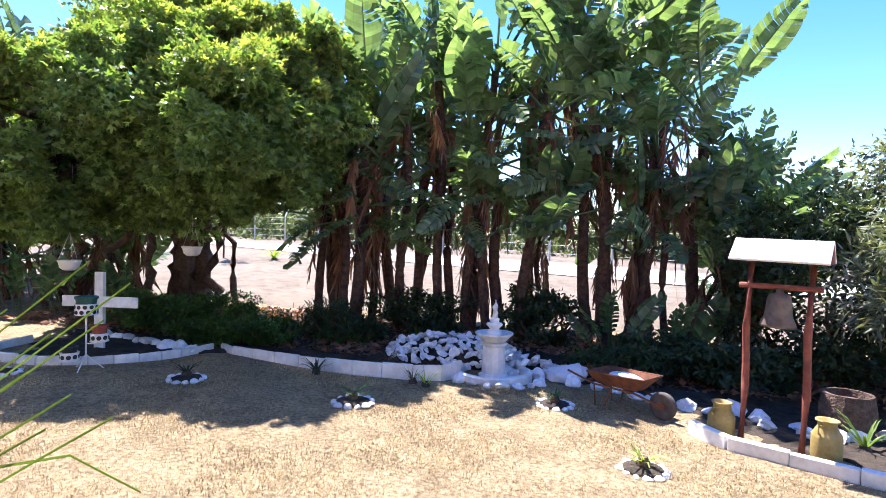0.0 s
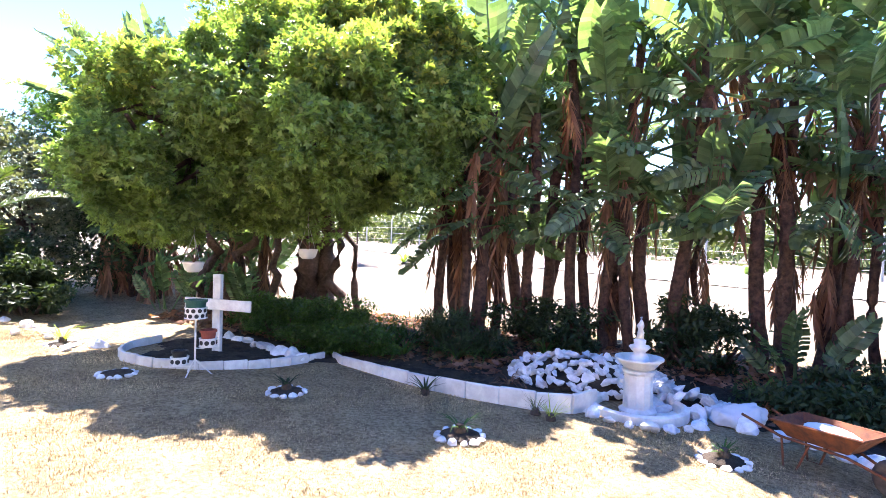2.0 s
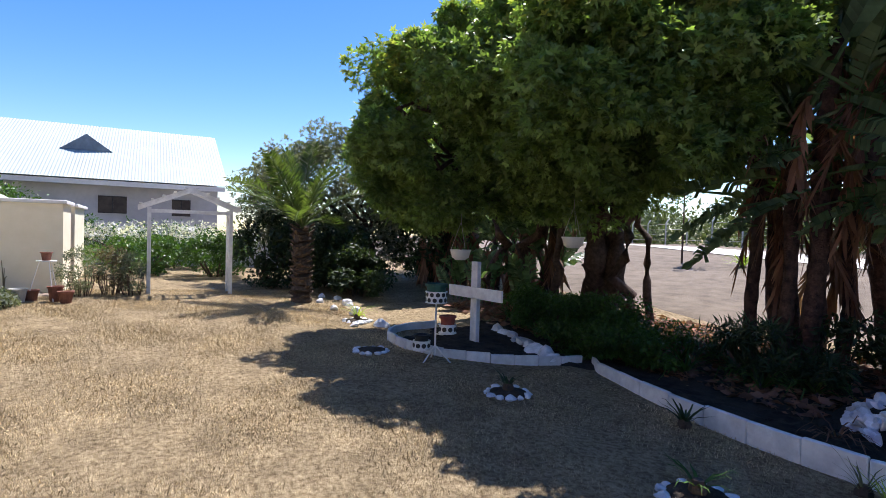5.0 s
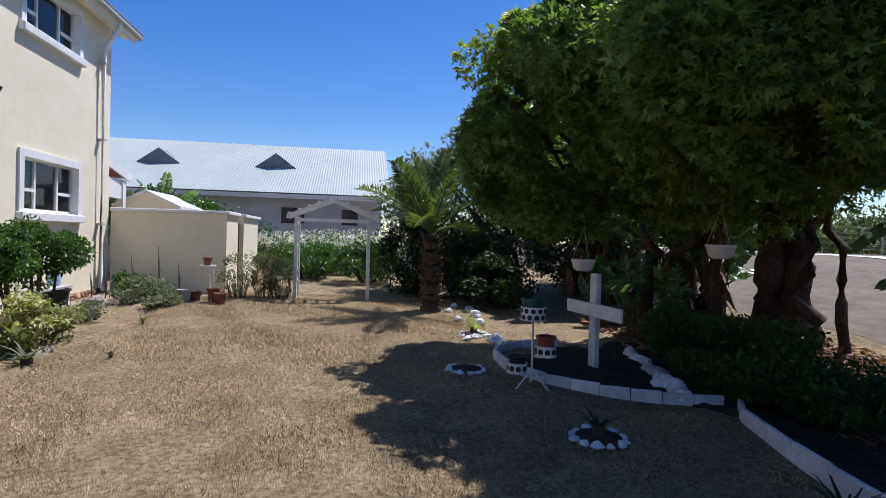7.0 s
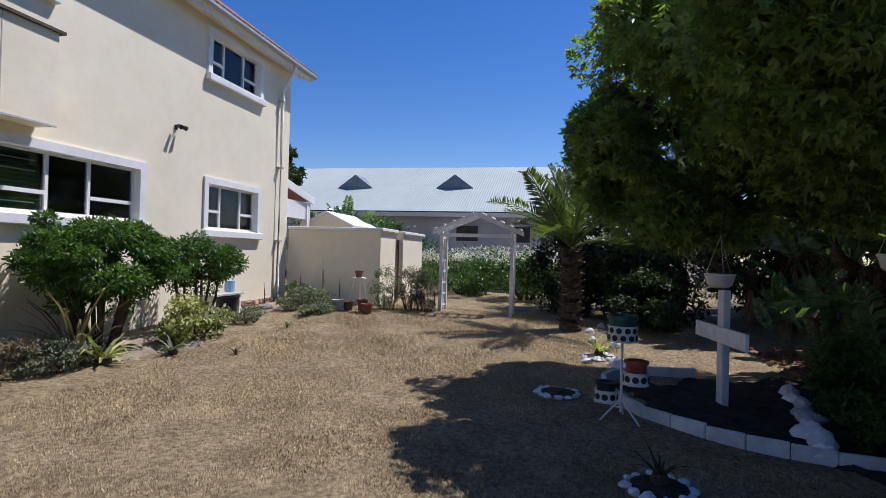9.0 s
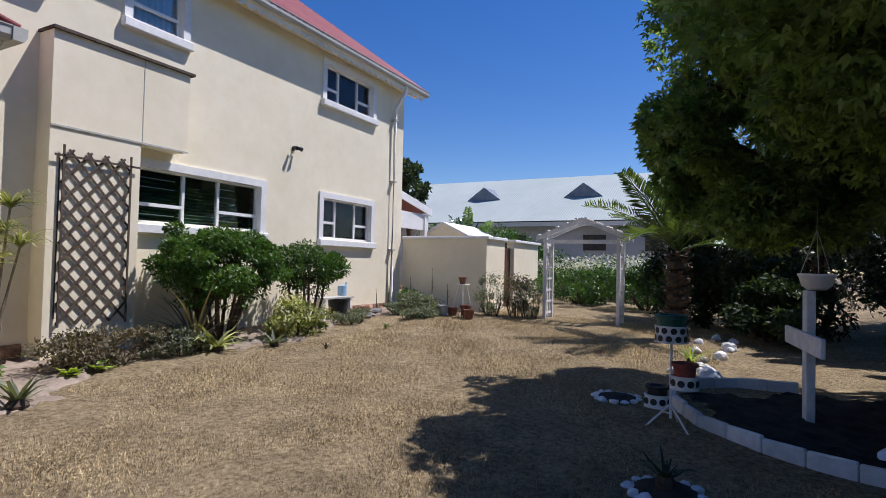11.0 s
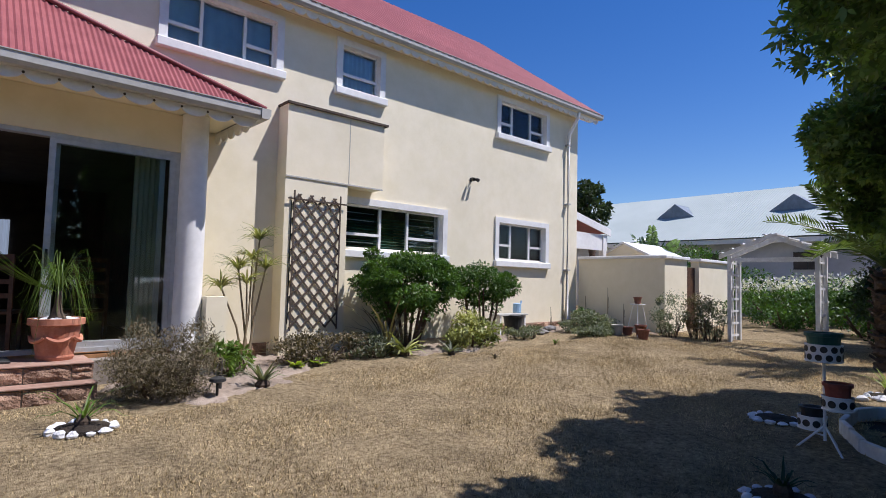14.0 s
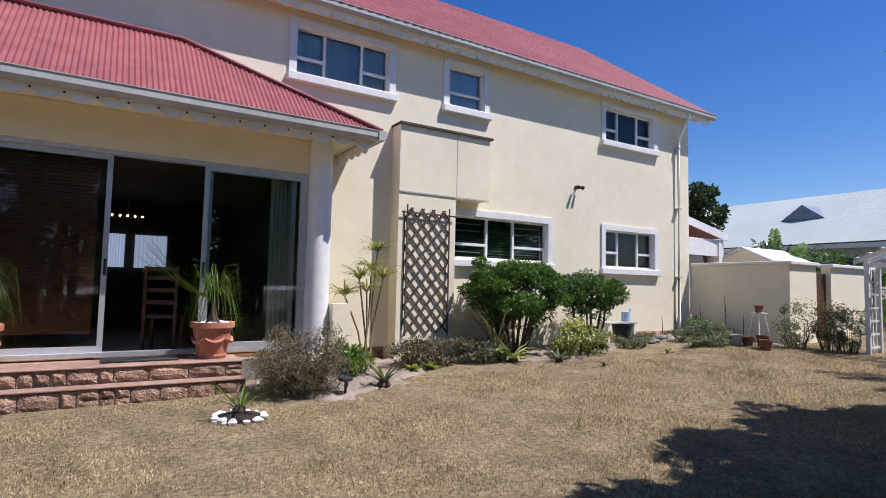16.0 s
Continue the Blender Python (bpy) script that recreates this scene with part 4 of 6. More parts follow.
def wild_banana(x, y, stems, height, seed, label="clump of wild banana with brown trunks and torn paddle leaves", wide=0.55):
    r = np.random.default_rng(seed)
    ob = thing("wild_banana", pose(x, y, gz(x, y)), label, "plant", "wild bananas along the garden edge")
    big = height > 3
    extra = stems // 2 if stems > 4 else 1
    for i in range(stems + extra):
        a = 2 * math.pi * i / stems + r.random()
        d = wide * (0.35 + 0.65 * r.random())
        h = height * (0.66 + 0.34 * r.random()) if i < stems else height * (0.25 + 0.35 * r.random())
        p0 = Vector((d * math.cos(a), d * math.sin(a) * 0.6, -0.1))
        lean = 0.05 + (0.12 if r.random() < 0.55 else 0.42) * r.random()
        p1 = p0 * 0.6 + Vector((math.cos(a) * lean * h, math.sin(a) * lean * h * 0.4, h))
        bm = bmesh.new()
        n = 22
        r0 = 0.052 + 0.042 * r.random() if big and i < stems else 0.040 + 0.02 * r.random()
        bow = 0.12 * lean * h
        path = [p0.lerp(p1, k / n) + Vector((0.04 * math.sin(k * 0.4 + i) - math.cos(a) * bow * math.sin(math.pi * k / n), 0.03 * math.sin(k * 0.3 + 2 * i), 0)) for k in range(n + 1)]
        tube(bm, path, [r0 * (1.25 - 0.3 * k / n) * (1.0 + 0.09 * (k % 2) + 0.05 * math.sin(2.1 * k + i)) for k in range(n + 1)], 9)
        part("trunk", bm, M_STALK, ob, smooth=True)
        top = path[-1]
        fan = (r.random() - 0.5) * 3.4 - 1.57
        m_ = int(6 + 4 * r.random())
        for k in range(m_):
            s = (k / (m_ - 1) - 0.5) * 2
            tilt = 82 - abs(s) ** 1.5 * 66 + 6 * r.normal()
            yaw = math.degrees(fan) + (0 if s < 0 else 180) + 22 * r.normal()
            sc = (0.95 + 0.45 * r.random()) if big else (0.72 + 0.4 * r.random()) * (0.62 if height < 1.8 else 1.0)
            part("leaf", LEAVES[int(r.integers(7))], M_STREL, ob, m=pose(top.x, top.y, top.z - 0.1, tilt, 22 * r.normal(), yaw) @ Matrix.Scale(sc, 4))
        for k in range(int(5 + 5 * r.random())):
            sc = 0.6 + 0.7 * r.random()
            q = path[-1 - int(r.integers(6))]
            part("dead_leaf", DEADS[int(r.integers(4))], M_DEAD, ob, m=pose(q.x, q.y, q.z, 10 * r.normal(), 10 * r.normal(), 360 * r.random()) @ Matrix.Scale(sc, 4))
        if big and i < stems:
            for k in range(5):
                q = path[int(n * (0.5 + 0.42 * r.random()))]
                part("leaf", LEAVES[int(r.integers(7))], M_STREL, ob, m=pose(q.x, q.y, q.z, 35 - 75 * r.random(), 30 * r.normal(), 360 * r.random()) @ Matrix.Scale(0.6 + 0.35 * r.random(), 4))
    return ob


for x, y, s, h, sd in ((-4.25, 10.2, 6, 4.5, 1), (-3.3, 10.7, 3, 5.2, 2), (-2.1, 10.6, 4, 5.4, 3), (-1.0, 10.4, 4, 5.0, 4), (0.85, 10.5, 5, 5.4, 6), (1.8, 10.7, 3, 4.9, 11),
                       (-9.3, 9.9, 4, 1.9, 7), (-10.8, 10.2, 4, 2.0, 8), (-14.4, 10.4, 4, 5.5, 9), (-12.4, 9.6, 5, 2.3, 12), (3.0, 10.8, 4, 2.4, 10)):
    wild_banana(x, y, s, h, sd)


def frond(length, seed, material=None, leaflets=44, wide=0.34, droop=0.5):
    """A feather leaf: arching rib with two rows of narrow leaflets."""
    r = np.random.default_rng(seed)
    bm = bmesh.new()
    def spine(s):
        return Vector((0, length * s * (1 - 0.12 * s), length * (0.30 * s - droop * s * s)))
    tube(bm, [spine(i / 8) for i in range(9)], [0.022 * (1 - 0.1 * i) for i in range(9)], 5)
    for i in range(leaflets):
        s = 0.14 + 0.86 * i / leaflets
        p = spine(s)
        w = wide * (0.35 + 0.65 * math.sin(math.pi * min(1, 0.25 + 0.72 * s)))
        for sd in (-1, 1):
            d = Vector((sd * 0.85, 0.62 + 0.1 * r.normal(), 0.28 + 0.12 * r.normal())).normalized() * w
            side_ = Vector((0, 0.019, 0.0))
            mid = p + d * 0.55
            tip = p + d + Vector((0, 0, -0.10 * w))
            v = [bm.verts.new(q) for q in (p, mid - side_, tip, mid + side_)]
            bm.faces.new(v)
    return mesh_of("frond", bm, material or M_PALM)


def date_palm(x, y, height, length, count, label, name="date_palm", seed=3):
    r = np.random.default_rng(seed)
    ob = thing(name, pose(x, y, gz(x, y)), label, "palm")
    if height > 0.25:
        bm = bmesh.new()
        n = 18
        tube(bm, [(0.02 * math.sin(i), 0.02 * math.cos(i * 1.3), height * i / n - 0.05) for i in range(n + 1)], [(0.19 - 0.03 * i / n) * (1 + 0.13 * (i % 2)) for i in range(n + 1)], 10)
        part("trunk", bm, M_PALMBARK, ob)
        for i in range(60):
            a, z = i * 2.4, 0.1 + height * i / 62
            part("leaf_stub", STUB, M_PALMBARK, ob, m=pose(0.16 * math.cos(a), 0.16 * math.sin(a), z, 35, 0, math.degrees(a) - 90))
    kinds = [frond(length, seed * 10 + k, M_DATE, droop=d) for k, d in ((0, 0.20), (1, 0.30), (2, 0.42))]
    for i in range(count):
        lvl = i / count
        part("frond", kinds[0 if lvl < 0.35 else 1 if lvl < 0.7 else 2], M_PALM, ob, m=pose(0, 0, height, 76 - 62 * lvl + 7 * r.normal(), 10 * r.normal(), i * 137.5 + 10 * r.normal()) @ Matrix.Scale(0.85 + 0.25 * r.random(), 4))
    return ob


STUB = mesh_of("leaf_stub", bx(-0.035, 0.035, -0.02, 0.10, -0.015, 0.015), M_PALMBARK)
date_palm(-11.1, 5.52, 1.5, 1.9, 17, "young date palm with a rough brown trunk and arching fronds")

# fallen leaves over the tree bed
n = 9000
lx, ly = -10.2 + 15.2 * rng.random(n), 8.2 + 2.6 * rng.random(n)
keep = ~((lx > -2.9) & (lx < 0.3) & (ly < 9.3))
lx, ly = lx[keep], ly[keep]
lr = turns(len(lx), np.stack([rng.normal(size=len(lx)), rng.normal(size=len(lx)), np.zeros(len(lx))], 1) * 2, 0.35)
tagged(part("leaf_litter", soup("leaf_litter", BROAD, LEAF_F, lr, np.stack([lx, ly, gz(lx, ly) + 0.055], 1), M_DEAD, 0.05 + 0.12 * rng.random(len(lx))), M_DEAD), "brown fallen leaves under the trees", "leaves", kind="stuff")

# shrubs behind the bell stand and along the garden's far edge
bush("dark_shrub", (4.0, 9.6), (1.6, 1.2, 1.3), 7000, 0.13, M_OLIVE, "dark sprawling shrub behind the bell stand", lumps=40, lift=0.2)
bush("dark_shrub", (6.0, 10.0), (2.4, 1.5, 1.75), 20000, 0.13, M_GREY, "tall grey-green shrub at the garden's edge", lumps=90, lump=0.3, lift=0.35)
bush("oleander", (4.5, 7.7), (1.05, 0.95, 1.25), 8500, 0.17, M_GREY, "oleander bush with narrow pale leaves", lumps=24, lift=0.3, template=([(0, 0, 0), (0.09, 0.45, 0.03), (0, 1, -0.05), (-0.09, 0.45, 0.03)], [(0, 1, 2, 3)]))
bush("dark_shrub", (1.2, 8.7), (1.0, 0.6, 0.32), 3500, 0.10, M_OLIVE, "low dark shrub under the wild bananas", lumps=24)
bush("dark_shrub", (2.9, 8.4), (1.1, 0.7, 0.38), 4000, 0.10, M_OLIVE, "low dark shrub under the wild bananas", lumps=24)
bush("strap_shrub", (-3.9, 9.1), (0.8, 0.4, 0.32), 2600, 0.17, M_OLIVE, "clump of dark strap-leaved plants under the trees", lumps=20, template=([(0, 0, 0), (0.06, 0.5, 0.08), (0, 1, -0.1), (-0.06, 0.5, 0.08)], [(0, 1, 2, 3)]))
bush("dark_shrub", (-2.6, 10.1), (1.0, 0.5, 0.4), 3200, 0.11, M_OLIVE, "low dark shrub under the wild bananas", lumps=24)
bush("dark_shrub", (-0.4, 10.0), (1.0, 0.5, 0.5), 3200, 0.11, M_OLIVE, "low dark shrub under the wild bananas", lumps=24)
bush("fern_bush", (-5.6, 8.4), (1.15, 0.75, 0.34), 16000, 0.06, M_SHRUB, "low feathery green shrub behind the white kerb", lumps=30)
bush("fern_bush", (-7.0, 8.5), (0.8, 0.6, 0.36), 10500, 0.06, M_SHRUB, "low feathery green shrub behind the white cross", lumps=24)
bush("dark_shrub", (-13.4, 9.6), (1.7, 1.0, 1.05), 9000, 0.13, M_OLIVE, "dark shrub under the broad trees", lumps=34, lift=0.2)
bush("dark_shrub", (-13.2, 7.0), (1.1, 0.9, 0.75), 8000, 0.12, M_OLIVE, "dark shrub beside the date palm", lumps=28)
bush("dark_shrub", (-12.0, 7.0), (0.7, 0.6, 0.5), 5000, 0.12, M_OLIVE, "dark shrub beside the date palm", lumps=22)
bush("dark_shrub", (-13.6, 5.4), (0.9, 0.8, 0.9), 7000, 0.11, M_OLIVE, "dark clipped shrub beside the garden arch", lumps=28)
bush("hedge_shrub", (-15.9, 4.4), (0.9, 0.9, 0.6), 4000, 0.10, M_SHRUB, "rounded green hedge beyond the garden arch", lumps=28)
bush("hedge_shrub", (-16.4, 2.6), (1.0, 1.2, 0.55), 4000, 0.10, M_SHRUB, "rounded green hedge beyond the garden arch", lumps=28)
bush("flowering_shrub", (-18.4, 3.0), (0.7, 3.2, 0.6), 6000, 0.10, M_SHRUB, "long green hedge flecked with white flowers", lumps=40)
bush("white_flowers", (-18.2, 3.0), (0.6, 3.2, 0.3), 2500, 0.10, M_FLOWER, "drift of pale white flowers over the hedge", "flowers", lumps=40, lift=0.75, stems=3)
bush("tall_hedge", (-19.0, -1.5), (0.9, 2.6, 1.0), 9000, 0.12, M_SHRUB, "tall green hedge behind the yard wall", lumps=40, lift=0.4)

# scrub beyond the road
pts, outs = [], []
for i in range(150):
    t_ = rng.random()
    x0_, y0_ = 40 - 120 * t_, 24 + 14 * t_
    d_ = 3 + 26 * rng.random() ** 1.5
    cx_, cy_ = x0_ + 0.12 * d_, y0_ + 0.99 * d_
    h_ = 1.3 + 1.0 * rng.random() + 0.06 * d_
    p, v = crown_points(520, (h_ * 1.5, h_ * 1.5, h_ * 0.75), 14, 0.42, 0.4)
    p += np.array((cx_, cy_, h_ * 0.5 + gz(cx_, cy_)))
    pts.append(p), outs.append(v)
pts, outs = np.concatenate(pts), np.concatenate(outs)
tagged(part("far_scrub", soup("far_scrub", LEAF, LEAF_F, turns(len(pts), outs, 0.7), pts, M_SCRUB, 0.42 * (0.6 + 0.8 * rng.random(len(pts)))), M_SCRUB), "grey-green coastal scrub beyond the road", "scrub", kind="stuff")


# ---- garden things ----
def rock_mesh(seed, squash=0.6, material=None, cut=0):
    r = np.random.default_rng(seed)
    bm = bmesh.new()
    bmesh.ops.create_icosphere(bm, subdivisions=2, radius=1)
    ax = 0.75 + 0.5 * r.random(3)
    ph = r.random(6) * 6
    for v in bm.verts:
        k = 1 + 0.13 * math.sin(3.1 * v.co.x + ph[0]) + 0.13 * math.sin(3.7 * v.co.y + ph[1]) + 0.12 * math.sin(4.3 * v.co.z + ph[2])
        v.co = Vector((v.co.x * ax[0] * k, v.co.y * ax[1] * k, v.co.z * squash * ax[2] * k))
    for _ in range(cut):
        nrm = Vector(r.normal(size=3)).normalized()
        for v in bm.verts:
            over = v.co.dot(nrm) - 0.55
            if over > 0:
                v.co -= nrm * over
    return mesh_of("stone", bm, material or M_ROCK)


ROCKS = [rock_mesh(s) for s in range(8)]
CHUNKS = [rock_mesh(s + 40, 0.9, cut=6) for s in range(8)]


GREYS = [rock_mesh(s + 70, 0.45, M_GREYSTONE) for s in range(3)]


def strap_mesh(n, length, width, rise, droop, seed, material, name="leaves", spread=1.0):
    """A tuft of narrow arching leaves from one root."""
    r = np.random.default_rng(seed)
    bm = bmesh.new()
    for i in range(n):
        a = i * 2.399 + 0.4 * r.normal()
        d = Vector((math.cos(a), math.sin(a), 0))
        s_ = Vector((-d.y, d.x, 0))
        L = length * (0.7 + 0.45 * r.random())
        up = rise * (0.7 + 0.6 * r.random())
        prev = None
        for k in range(7):
            q = k / 6
            p = d * L * q * spread * (0.55 + 0.25 * q) + Vector((0, 0, L * (up * q - droop * (0.8 + 0.4 * r.random()) * q * q)))
            w = width * (1 - q) ** 0.6 * (0.6 + 0.4 * min(1, 4 * q + 0.3)) if k < 6 else 0.0008
            cur = [bm.verts.new(p - s_ * w + Vector((0, 0, w * 0.4))), bm.verts.new(p), bm.verts.new(p + s_ * w + Vector((0, 0, w * 0.4)))]
            if prev:
                bm.faces.new((prev[0], prev[1], cur[1], cur[0])), bm.faces.new((prev[1], prev[2], cur[2], cur[1]))
            prev = cur
    return mesh_of(name, bm, material)


def strap_plant(name, x, y, n, length, width, rise, droop, seed, material, label, category="plant", z=None, group="", core=None):
    ob = thing(name, pose(x, y, gz(x, y) if z is None else z), label, category, group)
    part("leaves", strap_mesh(n, length, width, rise, droop, seed, material), material, ob)
    bm = lathe([(0.05 * (core or 1), -0.05), (0.06 * (core or 1), 0.03), (0.035 * (core or 1), 0.08)], 8)
    part("stem_base", bm, M_PALMBARK, ob, m=pose(0, 0, 0))
    return ob


def stone_ring(x, y, radius, seed, plant=True, tall=0.26, material=None):
    r = np.random.default_rng(seed)
    ob = thing("stone_ring", pose(x, y, gz(x, y)), "ring of white painted stones round a patch of soil", "stones", "white stone rings on the lawn")
    soil = lathe([(radius * 0.95, 0.0), (radius * 0.9, 0.03), (radius * 0.4, 0.05)], 16)
    part("soil", soil, M_SOIL, ob)
    n = 12
    for i in range(n):
        a = 2 * math.pi * (i + 0.25 * r.random()) / n
        s = radius * 0.2 * (0.8 + 0.4 * r.random())
        part("stone", ROCKS[int(r.integers(8))], M_ROCK, ob, m=pose(radius * math.cos(a), radius * math.sin(a), s * 0.35, 0, 0, 360 * r.random()) @ Matrix.Scale(s, 4))
    if plant:
        strap_plant("young_cycad", x, y, 15, tall * 1.3, 0.014, 0.9, 0.5, seed, material or M_PALM, "young cycad with stiff green leaves in a stone ring", "plant", gz(x, y) + 0.05, "young plants in stone rings")


stone_ring(-6.68, 5.36, 0.2, 1, plant=False)
stone_ring(-4.6, 6.03, 0.205, 2, tall=0.22, material=M_OLIVE)
stone_ring(-2.34, 5.92, 0.215, 3, tall=0.22, material=M_SHRUB)
stone_ring(-0.1, 6.78, 0.2, 4, tall=0.16, material=M_SHRUB)
stone_ring(0.69, 5.02, 0.19, 5, tall=0.2, material=M_LIME)
stone_ring(-1.57, 1.79, 0.225, 6, tall=0.36)
stone_ring(-8.78, 5.89, 0.22, 7, tall=0.34, material=M_LIME)


def kerb(name, pts, h0, h1, label, slab=0.42, thick=0.05):
    """A low white edging of upright slabs set end to end along a line."""
    ob = thing(name, pose(0, 0, 0), label, "edging", kind="structure")
    P = [Vector(p) for p in pts]
    seg = [(b - a).length for a, b in zip(P, P[1:])]
    tot, s = sum(seg), 0.0
    def at(d):
        for a, b, l in zip(P, P[1:], seg):
            if d <= l or b is P[-1]:
                return a.lerp(b, min(1, d / l))
            d -= l
    n = round(tot / slab)
    for i in range(n):
        a, b = at(tot * i / n), at(tot * (i + 1) / n)
        h = h0 + (h1 - h0) * i / n + 0.006 * rng.normal()
        ang = math.atan2(b.y - a.y, b.x - a.x)
        L = (b - a).length
        bm = bx(0.003, L - 0.003, -thick / 2, thick / 2, -0.08, h, bevel=0.008)
        part("slab", bm, M_WHITE, ob, m=pose(a.x, a.y, gz(a.x, a.y), 1.2 * rng.normal(), 0, math.degrees(ang)))
    return ob


kerb("long_kerb", [(-5.35, 7.85), (-5.0, 7.62), (-4.0, 7.35), (-3.06, 7.22), (-2.23, 7.2), (-1.68, 7.26), (-1.45, 7.75)], 0.11, 0.24, "white painted slab edging of the flower bed")
kerb("round_kerb", [(-8.1, 7.0), (-7.95, 6.3), (-7.45, 5.86), (-6.78, 5.85), (-6.13, 6.15), (-5.71, 6.68), (-5.48, 7.3), (-5.42, 7.72)], 0.12, 0.10, "white painted edging round the cross bed", 0.3)
kerb("bell_kerb", [(1.34, 6.35), (1.36, 6.17), (1.64, 5.88), (2.22, 5.58), (2.67, 5.34), (3.7, 4.9), (5.0, 4.6)], 0.13, 0.13, "white painted kerb below the bell stand", 0.5, 0.09)


def loose_rocks(name, spots, label, meshes=ROCKS, seed=1, group="white rocks in the beds"):
    r = np.random.default_rng(seed)
    for x, y, s, dz in spots:
        ob = part(name, meshes[int(r.integers(8))], M_ROCK, m=pose(x, y, gz(x, y) + dz + s * 0.35, 20 * r.normal(), 20 * r.normal(), 360 * r.random()) @ Matrix.Scale(s, 4))
        tagged(ob, label, "rock", group)


rr = np.random.default_rng(5)
loose_rocks("white_rock", [(-7.5 + 0.24 * i, 7.85 - 0.06 * i + 0.05 * rr.normal(), 0.09 + 0.05 * rr.random(), 0.0) for i in range(9)], "white painted rock edging the cross bed")
loose_rocks("white_rock", [(0.15 + 0.27 * i + 0.05 * rr.normal(), 8.0 - 0.12 * i + 0.08 * rr.normal(), 0.09 + 0.07 * rr.random(), 0.0) for i in range(12)], "white painted rock along the bed", seed=3)
loose_rocks("white_rock", [(1.9 + 0.9 * rr.random() + 0.1 * i, 6.5 + 0.4 * rr.random(), 0.06 + 0.05 * rr.random(), 0.0) for i in range(9)], "small white painted rock in the bell bed", seed=4)
loose_rocks("pale_stone", [(-11.5 + 0.3 * i + 0.15 * rr.normal(), 5.9 + 0.5 * rr.random() - 0.02 * i, 0.05 + 0.07 * rr.random(), 0.0) for i in range(12)], "pale stone at the foot of the palm", seed=6)

# heap of white rocks behind the fountain: each rock a piece of the heap
heap = thing("rock_heap", pose(-1.75, 8.75, gz(-1.75, 8.75)), "heap of white painted rocks behind the fountain", "rocks")
core = bmesh.new()
bmesh.ops.create_icosphere(core, subdivisions=3, radius=1)
for v in core.verts:
    v.co = Vector((v.co.x * 1.05, v.co.y * 0.62, v.co.z * 0.33 + 0.03 * math.sin(5 * v.co.x)))
part("core", core, M_SOIL, heap)
for i in range(280):
    u_ = rr.normal(size=3)
    u_[2] = abs(u_[2]) + 0.1
    u_[1] -= 0.4
    u_ /= np.linalg.norm(u_)
    s = 0.042 + 0.03 * rr.random()
    part("rock", CHUNKS[int(rr.integers(8))], M_ROCK, heap, m=pose(u_[0] * 1.1, u_[1] * 0.66, u_[2] * 0.36, 60 * rr.random(), 60 * rr.random(), 360 * rr.random()) @ Matrix.Diagonal((1.5 * s, 1.0 * s, 0.7 * s, 1)))
heap2 = thing("rock_heap", pose(-0.55, 8.45, gz(-0.55, 8.45)), "heap of white painted rocks beside the fountain", "rocks")
for i in range(46):
    a = 6.28 * rr.random()
    d = rr.random() ** 0.5
    s = 0.06 + 0.05 * rr.random()
    part("rock", CHUNKS[int(rr.integers(8))], M_ROCK, heap2, m=pose(0.55 * d * math.cos(a), 0.35 * d * math.sin(a), 0.20 * (1 - d) + 0.03, 60 * rr.random(), 60 * rr.random(), 360 * rr.random()) @ Matrix.Diagonal((1.5 * s, 1.0 * s, 0.7 * s, 1)))

# fountain
fx, fy = -1.0, 7.95
fountain = thing("fountain", pose(fx, fy, gz(fx, fy) - 0.02) @ Matrix.Scale(0.9, 4), "white painted two-tier garden fountain topped by a small figure", "fountain")
part("basin", lathe([(0.62, -0.05), (0.62, 0.13), (0.56, 0.15), (0.52, 0.12), (0.50, 0.03), (0.05, 0.02)], 28), M_WHITE, fountain, smooth=False)
part("pedestal", lathe([(0.24, 0.0), (0.24, 0.06), (0.19, 0.10), (0.18, 0.52), (0.21, 0.55), (0.21, 0.58), (0.12, 0.6)], 12), M_WHITE, fountain)
part("bowl", lathe([(0.12, 0.58), (0.20, 0.61), (0.27, 0.69), (0.305, 0.715), (0.305, 0.74), (0.275, 0.735), (0.2, 0.68), (0.05, 0.67)], 28), M_WHITE, fountain, smooth=True)
part("upper_tier", lathe([(0.14, 0.67), (0.11, 0.76), (0.07, 0.80), (0.11, 0.84), (0.135, 0.87), (0.12, 0.89), (0.07, 0.90), (0.08, 0.96), (0.045, 0.98)], 20), M_WHITE, fountain, smooth=True)
fig = bmesh.new()
tube(fig, [(0, 0, 0.96), (0.01, 0, 1.06), (0.0, 0.01, 1.14), (0.015, 0, 1.19), (0.01, 0, 1.26)], [0.055, 0.045, 0.05, 0.028, 0.02], 10)
part("finial_figure", fig, M_WHITE, fountain, smooth=True)
for i in range(20):
    a = 2 * math.pi * i / 20
    if math.sin(a) < 0.5:
        s = 0.05 + 0.045 * rr.random()
        loose_rocks("white_rock", [(fx + 0.70 * math.cos(a), fy + 0.66 * math.sin(a), s, 0.0)], "white painted rock round the fountain basin", seed=i)

# white cloth bag lying by the rocks
cl = bmesh.new()
bmesh.ops.create_icosphere(cl, subdivisions=4, radius=1)
for v in cl.verts:
    k = 1 + 0.18 * noise.noise(v.co * 2.2) + 0.10 * noise.noise(v.co * 5.0)
    v.co = Vector((v.co.x * 0.28 * k, v.co.y * 0.18 * k, max(-0.05, v.co.z * 0.17 * k + 0.08 * max(0, v.co.x))))
tagged(part("cloth_sack", cl, M_CLOTH, smooth=True, m=pose(0.05, 8.15, gz(0.05, 8.15) + 0.06, 0, 0, 15)), "crumpled white cloth bundle on the rocks", "cloth")

